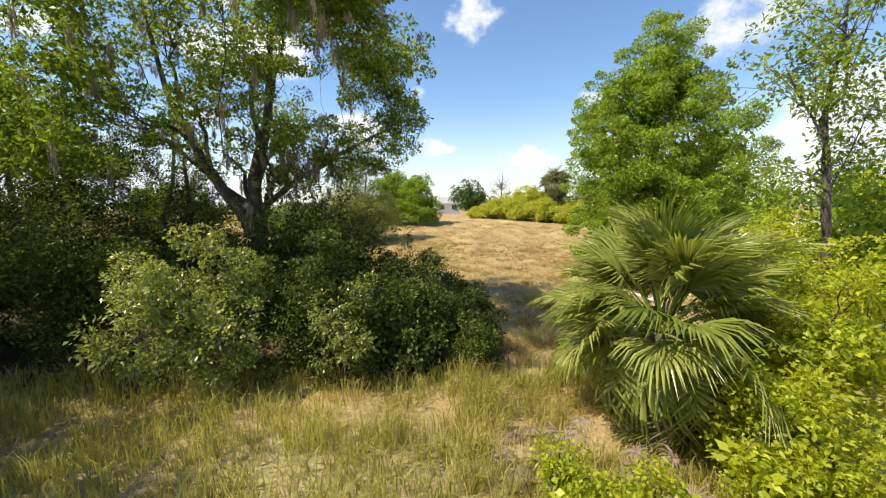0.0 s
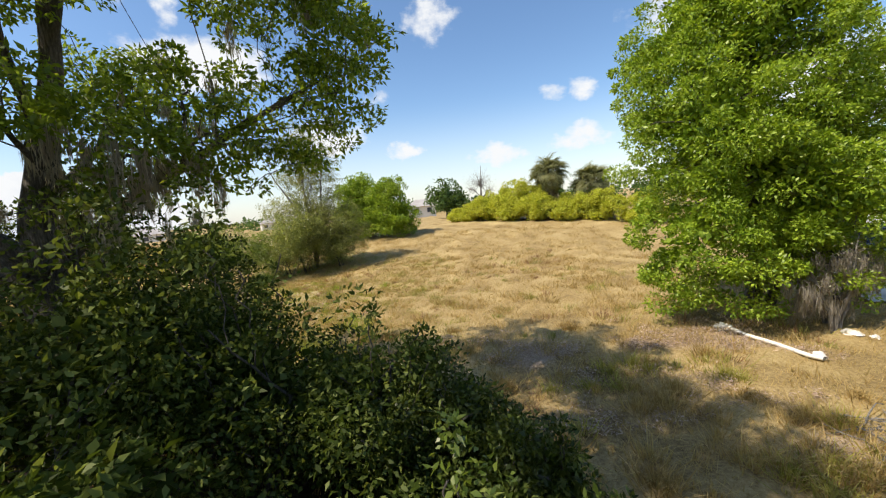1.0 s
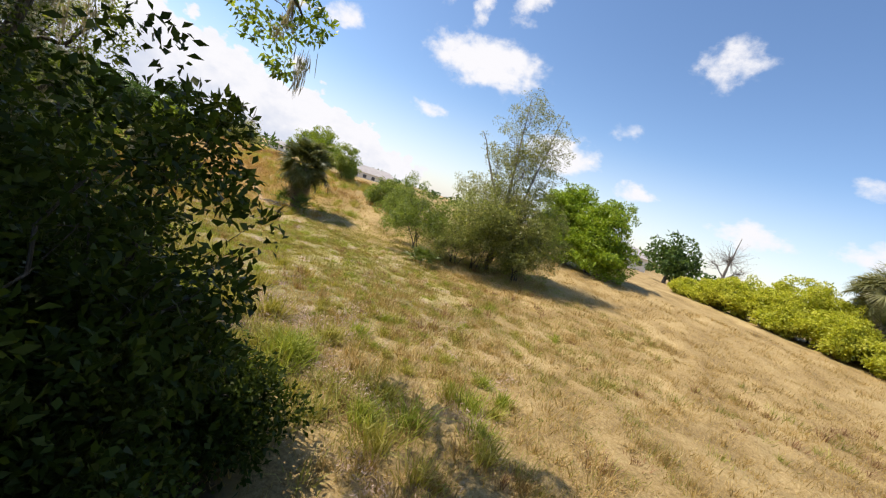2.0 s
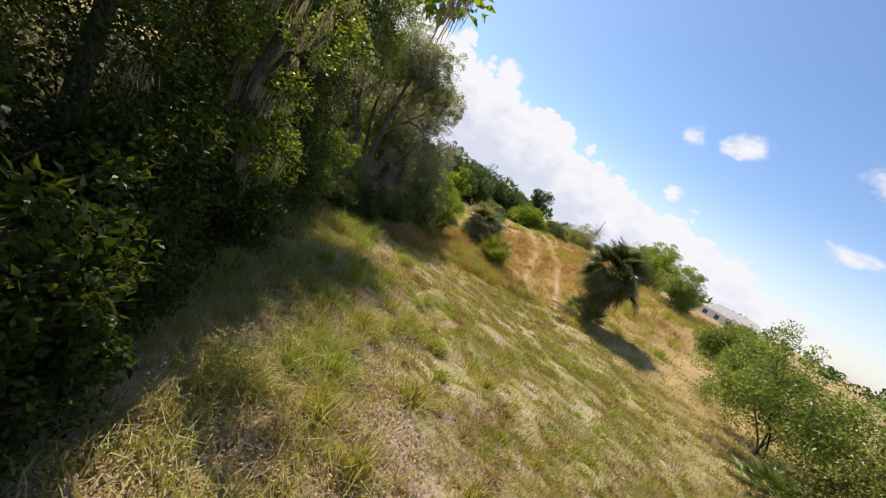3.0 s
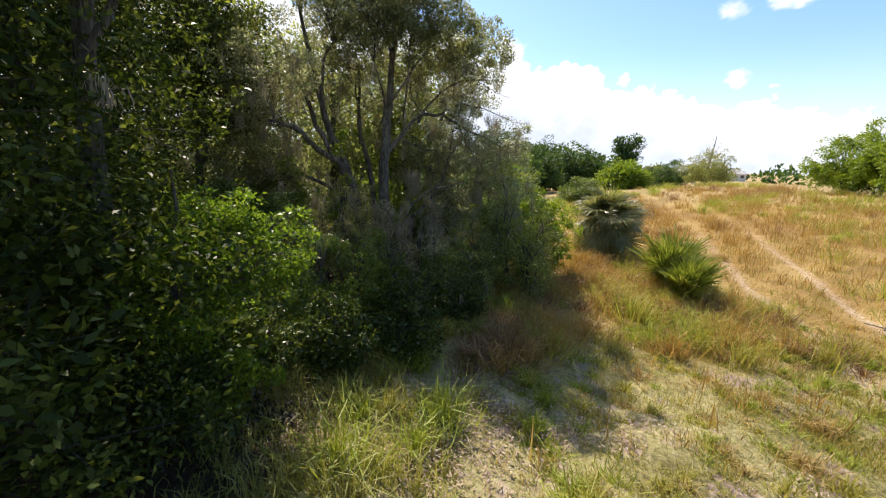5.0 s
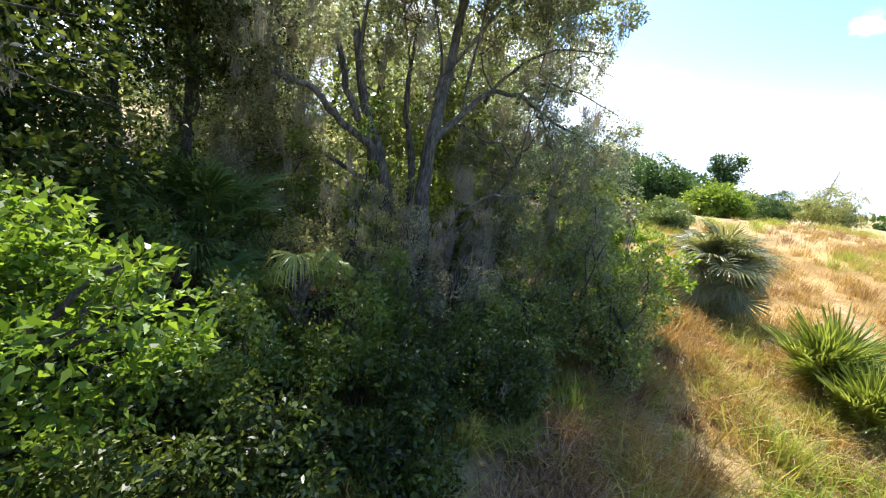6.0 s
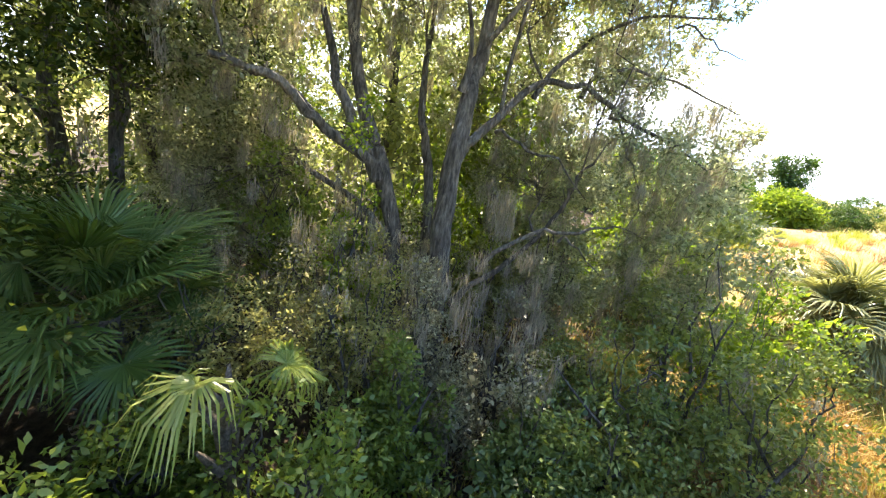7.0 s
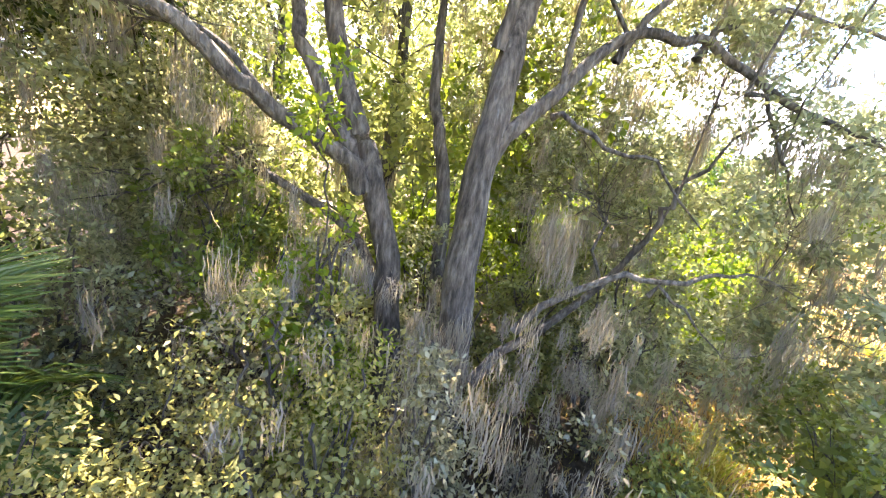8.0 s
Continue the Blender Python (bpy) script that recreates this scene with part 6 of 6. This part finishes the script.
for k, (x, y, r, h, m) in enumerate(((-46, 44.5, 2.6, 3.0, LEAF_GREY_GREEN), (-33.4, 43, 1.9, 3.0, LEAF_LIME), (-31.4, 42.6, 1.7, 3.8, LEAF_LIME), (-29.4, 42, 1.9, 3.6, LEAF_LIME), (-25.5, 40, 1.8, 2.8, LEAF_BUSH_LIT), (-17.6, 36, 1.4, 1.8, LEAF_BUSH_LIT), (-29, 21.5, 1.4, 2.8, LEAF_LIME), (-31, 23.2, 1.2, 1.8, LEAF_LIME), (-40, 30, 1.6, 1.6, LEAF_BUSH), (-50, 44, 2.4, 2.6, LEAF_FAR), (-15.0, 34.5, 1.4, 1.8, LEAF_BUSH_LIT))):
    bush(x, y, r, h, "leafy green bush at the far side of the field", 0.10, m, 160 + k, 210, 90, "far bushes", spread=0.32, shoots=14, core=0.4)


def far_woods():
    """A low ring of distant woods, too far to tell its trees apart."""
    rng = np.random.default_rng(9)
    yaw = np.concatenate([rng.uniform(-110, 2, 260), rng.uniform(18, 62, 60), rng.uniform(62, 250, 380)])
    dist = rng.uniform(150, 230, len(yaw)) * np.where((yaw > 62) & (yaw < 110), 0.75, 1.0)
    x, y = -8 - np.sin(np.radians(yaw)) * dist, 19 + np.cos(np.radians(yaw)) * dist
    h = rng.uniform(3.5, 8.0, len(yaw)) * np.where((yaw > 18) & (yaw < 62), 0.45, 1.0)
    c = np.stack([x, y, h * 0.55], -1)
    v, f = leaves(c, np.tile([0, 0, 0.3], (len(c), 1)), 3.4, 60, 1.5, 1.0, rng, flat=0.95)
    return tagged(new("far_woods", mesh_from("far_woods", v, f, LEAF_FAR)), "distant dark green woods along the horizon", "woods", kind="stuff")


far_woods()


# ---- things: car, drive, debris ----
def plain(name, colour, rough=0.6, metal=0.0, wear=0.12, scale=6.0):
    m, nt, b = material(name)
    tc = nt.nodes.new("ShaderNodeTexCoord")
    n1 = noise_node(nt, tc.outputs["Object"], scale, 5.0, 0.6)
    n2 = noise_node(nt, tc.outputs["Object"], scale * 9, 4.0, 0.6)
    f = math_node(nt, "ADD", math_node(nt, "MULTIPLY", n1.outputs["Fac"], 0.6), math_node(nt, "MULTIPLY", n2.outputs["Fac"], 0.4))
    lo, hi = tuple(c * (1 - wear * 2) for c in colour), tuple(min(1, c * (1 + wear)) for c in colour)
    nt.links.new(ramp(nt, f, [(0.35, lo), (0.6, colour), (0.75, hi)]), b.inputs["Base Color"])
    b.inputs["Roughness"].default_value, b.inputs["Metallic"].default_value = rough, metal
    return m


PAINT = plain("dark_blue_paint", (0.012, 0.02, 0.055), 0.18, 0.3, 0.05)
PAINT.node_tree.nodes["Principled BSDF"].inputs["Coat Weight"].default_value = 0.8
GLASS_DARK = plain("car_window", (0.02, 0.025, 0.03), 0.05, 0.0, 0.02)
RUBBER = plain("tyre_rubber", (0.02, 0.02, 0.02), 0.85)
STEEL = plain("bright_metal", (0.6, 0.6, 0.62), 0.25, 1.0, 0.05)
LAMP = plain("headlight_lens", (0.7, 0.72, 0.75), 0.08, 0.2, 0.05)
WHITE_SCRAP = plain("white_plastic", (0.78, 0.76, 0.72), 0.5, 0.0, 0.1, 4.0)
WALL_WHITE = plain("white_siding", (0.72, 0.70, 0.66), 0.8, 0.0, 0.06, 0.6)
ROOF_GREY = plain("grey_shingle", (0.40, 0.385, 0.38), 0.9, 0.0, 0.15, 1.2)
PANE = plain("window_pane", (0.06, 0.07, 0.09), 0.08, 0.0, 0.02)


def box(bm, x0, y0, z0, x1, y1, z1, bevel=0.0):
    got = bmesh.ops.create_cube(bm, size=1.0)["verts"]
    for v in got:
        v.co = Vector(((x0 + x1) / 2 + v.co.x * (x1 - x0), (y0 + y1) / 2 + v.co.y * (y1 - y0), (z0 + z1) / 2 + v.co.z * (z1 - z0)))
    if bevel:
        edges = list({e for v in got for e in v.link_edges})
        bmesh.ops.bevel(bm, geom=edges, offset=bevel, segments=2, affect="EDGES", profile=0.6)
    return got


def extruded(profile, half, tuck, bevel=0.05):
    """A body from its side outline (x, z), drawn in towards the roof by tuck(z)."""
    bm = bmesh.new()
    rows = []
    for sgn in (-1, 1):
        rows.append([bm.verts.new((x, sgn * (half - tuck(x, z)), z)) for x, z in profile])
    bm.faces.new(rows[0])
    bm.faces.new(rows[1][::-1])
    n = len(profile)
    for k in range(n):
        bm.faces.new((rows[0][k], rows[1][k], rows[1][(k + 1) % n], rows[0][(k + 1) % n]))
    bmesh.ops.recalc_face_normals(bm, faces=bm.faces)
    bmesh.ops.bevel(bm, geom=list(bm.edges), offset=bevel, segments=2, affect="EDGES", profile=0.6)
    return bm


def sedan(x, y, turn):
    car = thing("car", x, y, ground_z(x, y) + 0.09, "dark blue four-door sedan parked on the white sandy drive", "car", turn=turn)
    tuck = lambda px, pz: 0.02 + 0.10 * max(0.0, (abs(px) - 1.7) / 0.7) + 0.05 * max(0.0, pz - 0.6)
    part("body", extruded([(2.35, 0.32), (2.42, 0.52), (2.30, 0.74), (1.35, 0.90), (0.95, 0.94), (-1.55, 0.98), (-2.25, 0.94), (-2.38, 0.62), (-2.3, 0.30)], 0.91, tuck, 0.05), PAINT, car)
    part("roof", extruded([(0.30, 1.40), (-0.85, 1.42), (-1.05, 1.38), (0.45, 1.36)], 0.62, lambda a, b: 0.0, 0.02), PAINT, car)
    part("cabin_glass", extruded([(1.10, 0.92), (0.36, 1.37), (-0.95, 1.38), (-1.75, 0.95)], 0.80, lambda a, b: max(0.0, (b - 0.92) * 0.40), 0.03), GLASS_DARK, car, "dark tinted windows")
    for sy in (-1, 1):
        for px in (0.33, -0.35, -1.02):
            bm = bmesh.new()
            box(bm, px - 0.05, sy * 0.70 - 0.09, 0.94, px + 0.03, sy * 0.70 + 0.07, 1.38, 0.01)
            part("pillar", bm, PAINT, car)
        bm = bmesh.new()
        box(bm, 0.72, sy * 0.98 - 0.11, 0.98, 0.86, sy * 0.98 + 0.09, 1.12, 0.03)
        part("wing_mirror", bm, PAINT, car)
        bm = bmesh.new()
        box(bm, 2.12, sy * 0.62 - 0.20, 0.62, 2.37, sy * 0.62 + 0.20, 0.76, 0.04)
        part("headlight", bm, LAMP, car, "clear headlight")
        for px in (1.42, -1.38):
            ring = [(math.cos(a) * 0.325, math.sin(a) * 0.325) for a in np.linspace(0, 2 * math.pi, 25)[:-1]]
            bm = bmesh.new()
            rows = [[bm.verts.new((px + q[0] * k, sy * w, 0.325 + q[1] * k)) for q in ring] for k, w in ((0.66, 0.93), (0.94, 0.94), (1.0, 0.90), (1.0, 0.74), (0.66, 0.72))]
            for r0, r1 in zip(rows[:-1], rows[1:]):
                for k in range(24):
                    bm.faces.new((r0[k], r0[(k + 1) % 24], r1[(k + 1) % 24], r1[k]))
            tyre = part("tyre", bm, RUBBER, car)
            bm = bmesh.new()
            rim = [bm.verts.new((px + q[0] * 0.66, sy * 0.915, 0.325 + q[1] * 0.66)) for q in ring]
            hub = bm.verts.new((px, sy * 0.90, 0.325))
            for k in range(24):
                bm.faces.new((rim[k], rim[(k + 1) % 24], hub))
            part("rim", bm, STEEL, tyre, "silver alloy rim")
    for z, h in ((0.63, 0.05), (0.56, 0.03), (0.50, 0.03)):
        bm = bmesh.new()
        box(bm, 2.34, -0.42, z - h / 2, 2.44, 0.42, z + h / 2, 0.01)
        part("grille_bar", bm, STEEL, car, "bright grille bar")
    bm = bmesh.new()
    box(bm, 2.30, -0.75, 0.22, 2.43, 0.75, 0.36, 0.03)
    part("lower_bumper", bm, RUBBER, car, "black lower bumper")
    return car


def sandy_drive():
    pts = np.array(DRIVE, float)
    s0 = np.r_[0, np.cumsum(np.linalg.norm(np.diff(pts, axis=0), axis=1))]
    fine = np.linspace(0, s0[-1], 160)
    c = np.stack([np.interp(fine, s0, pts[:, 0]), np.interp(fine, s0, pts[:, 1])], -1)
    side = unit(np.gradient(c, axis=0))[:, ::-1] * (-1, 1)
    rng = np.random.default_rng(6)
    across = np.linspace(-1.9, 1.9, 9)
    edge = rng.normal(0, 0.12, (160, 1)) * (np.abs(across) > 1.5)
    p = c[:, None] + side[:, None] * (across + edge)[..., None]
    z = ground_height(p[..., 0], p[..., 1]) + 0.09 - 0.05 * (np.abs(across) / 1.9) ** 4
    v = np.concatenate([p, z[..., None]], -1).reshape(-1, 3)
    i, k = np.meshgrid(np.arange(159), np.arange(8), indexing="ij")
    f = np.stack([i * 9 + k, (i + 1) * 9 + k, (i + 1) * 9 + k + 1, i * 9 + k + 1], -1).reshape(-1, 4)
    return tagged(new("drive", mesh_from("drive", v, f, WHITE_SAND, True)), "white sandy drive between grass verges", "road", kind="structure")


WHITE_SAND = plain("white_sand", (0.66, 0.63, 0.58), 0.95, 0.0, 0.15, 1.5)
sandy_drive()
sedan(16.6, 19.2, math.degrees(math.atan2(-0.897, -0.431)))


def fallen_log():
    a, b = np.array((3.5, 8.5, 0)), np.array((6.6, 10.05, 0))
    rng = np.random.default_rng(401)
    t = np.linspace(0, 1, 12)[:, None]
    p = a + (b - a) * t + rng.normal(0, 0.015, (12, 3))
    p[:, 2] = [ground_z(q[0], q[1]) + 0.12 for q in p]
    log = thing("fallen_log", *p[0], "bleached barkless log lying in dry grass", "log")
    part("trunk", tube(p - p[0], np.linspace(0.15, 0.11, 12) * rng.uniform(0.93, 1.07, 12), 12), LOG_WOOD, log)
    for k in (4, 8):
        q = p[k] - p[0]
        part("stub", tube(np.array([q, q + (0.05, -0.1, 0.12), q + (0.08, -0.14, 0.24)]), np.array([0.05, 0.04, 0.02]), 7), LOG_WOOD, log)


fallen_log()


def white_pipe():
    """A bent white plastic pipe and crumpled sheet on the ground."""
    line = np.array([(7.1, 15.2), (7.0, 14.4), (7.15, 13.7), (7.2, 13.1), (7.3, 12.9)])
    p = np.array([(q[0], q[1], ground_z(q[0], q[1]) + 0.07) for q in line])
    ob = thing("plastic_pipe", *p[0], "bent white plastic pipe lying on bare soil", "pipe")
    part("pipe", tube(p - p[0], np.full(5, 0.045), 8), WHITE_SCRAP, ob)
    part("elbow", tube(np.array([p[4] - p[0], p[4] - p[0] + (0.05, 0.1, 0.05), p[4] - p[0] + (0.02, 0.2, 0.02)]), np.array([0.06, 0.06, 0.05]), 8), WHITE_SCRAP, ob)


white_pipe()


def scrap(x, y, size, seed, label, mat, name="scrap_sheet"):
    rng = np.random.default_rng(seed)
    bm = bmesh.new()
    bmesh.ops.create_icosphere(bm, subdivisions=2, radius=1.0)
    for v in bm.verts:
        v.co = Vector((v.co.x * size, v.co.y * size * 0.7, max(-0.03, v.co.z * size * 0.4))) * float(rng.uniform(0.6, 1.2))
    me = bpy.data.meshes.new(name)
    bm.to_mesh(me)
    bm.free()
    me.materials.append(mat)
    ob = new(name, me)
    ob.matrix_basis = pose(x, y, ground_z(x, y) + 0.02, 0, 0, float(rng.uniform(0, 360)))
    return tagged(ob, label, "debris", "scraps on the ground")


scrap(7.0, 15.0, 0.28, 1, "crumpled white plastic sheet on bare soil", WHITE_SCRAP)
scrap(9.1, 13.9, 0.20, 2, "white plastic tub lying in the grass", WHITE_SCRAP)
scrap(9.3, 13.6, 0.12, 3, "small white plastic scrap in the grass", WHITE_SCRAP)
scrap(8.9, 10.9, 0.14, 4, "small white scrap by the log", WHITE_SCRAP)


def heap_of_sticks(x, y, n, size, seed, label, mat, name):
    rng = np.random.default_rng(seed)
    ob = thing(name, x, y, ground_z(x, y), label, "debris")
    for k in range(n):
        a = rng.uniform(0, 6.28)
        c = rng.normal(0, size * 0.35, 2)
        d = np.array((math.cos(a), math.sin(a))) * size * rng.uniform(0.3, 0.8)
        z = rng.uniform(0.02, 0.16)
        part("stick", tube(bent((*(c - d), z), (*(c + d), z + rng.uniform(-0.02, 0.10)), rng, 0.04, 5, 0.03), np.linspace(0.016, 0.006, 5), 5), mat, ob)
    return ob


heap_of_sticks(5.9, 10.5, 22, 0.9, 11, "heap of dry fallen sticks beside the log", BARK_PALE, "stick_heap")
heap_of_sticks(10.2, 12.4, 10, 0.7, 12, "scattered dry sticks in the grass", BARK_PALE, "stick_heap")
heap_of_sticks(-16.9, 26.4, 16, 0.35, 13, "heap of dead palm stalks beside the rut", BARK, "stalk_heap")
heap_of_sticks(-18.6, 27.4, 26, 0.8, 14, "litter of dead grey fronds below the palm", BARK_PALE, "frond_litter")
plant("grey_shrub", "grey leafless shrub hung with pale moss", "bush", 9.0, 14.2,
      [[(0, 0, 0, 0.05), (-0.3, 0, 0.9, 0.035), (-0.8, -0.1, 1.7, 0.012)], [(0.1, 0, 0, 0.05), (0.4, -0.1, 1.0, 0.035), (0.9, 0, 1.9, 0.012)], [(0, 0, 0, 0.05), (0.1, -0.3, 1.2, 0.03), (0.2, -0.3, 2.2, 0.01)]],
      [(-0.7, -0.1, 1.3, 0.5, 0.4, 0.4), (0.8, 0, 1.5, 0.5, 0.4, 0.5), (0.1, -0.3, 1.8, 0.5, 0.4, 0.4)], 60, 6, 0.06, (LEAF_GREY, BARK_PALE), 402, 0.2, moss=60, moss_len=0.7, twig_share=1.0, limb_r=0.7, core=0)


# ---- things: houses on the horizon ----
def house(x, y, w, d, h, roof, turn, label, windows=4, floors=2):
    ob = thing("house", x, y, ground_z(x, y), label, "house", "houses on the horizon", turn=turn)
    bm = bmesh.new()
    box(bm, -w / 2, -d / 2, -0.3, w / 2, d / 2, h, 0.03)
    part("wall", bm, WALL_WHITE, ob)
    bm = bmesh.new()
    o = 0.5
    v = [bm.verts.new(q) for q in ((-w / 2 - o, -d / 2 - o, h), (w / 2 + o, -d / 2 - o, h), (w / 2 + o, d / 2 + o, h), (-w / 2 - o, d / 2 + o, h), (-w / 2 + d * 0.3, 0, h + roof), (w / 2 - d * 0.3, 0, h + roof))]
    for q in ((0, 1, 5, 4), (1, 2, 5), (2, 3, 4, 5), (3, 0, 4), (3, 2, 1, 0)):
        bm.faces.new([v[k] for k in q])
    part("roof", bm, ROOF_GREY, ob, "grey shingle roof")
    for fl in range(floors):
        for k in range(windows):
            wx, wz = -w / 2 + (k + 0.5) * w / windows, 1.0 + fl * 2.8
            bm = bmesh.new()
            box(bm, wx - 0.65, -d / 2 - 0.06, wz, wx + 0.65, -d / 2 + 0.02, wz + 1.3, 0.01)
            win = part("window", bm, WALL_WHITE, ob)
            bm = bmesh.new()
            box(bm, wx - 0.55, -d / 2 - 0.08, wz + 0.1, wx + 0.55, -d / 2 - 0.055, wz + 1.2)
            part("pane", bm, PANE, win)


house(-79, 118, 14, 9, 2.8, 2.2, 32, "low white house with a grey hipped roof", 5, 1)
house(-50, 150, 13, 9, 2.8, 2.2, 25, "low white house with a grey roof", 5, 1)
house(-152, 141, 9, 8, 2.6, 1.8, 48, "low white house with a grey roof", 4, 1)
house(0.9, 97.5, 6, 6, 2.6, 1.6, 8, "small white house beyond the rise", 2, 1)
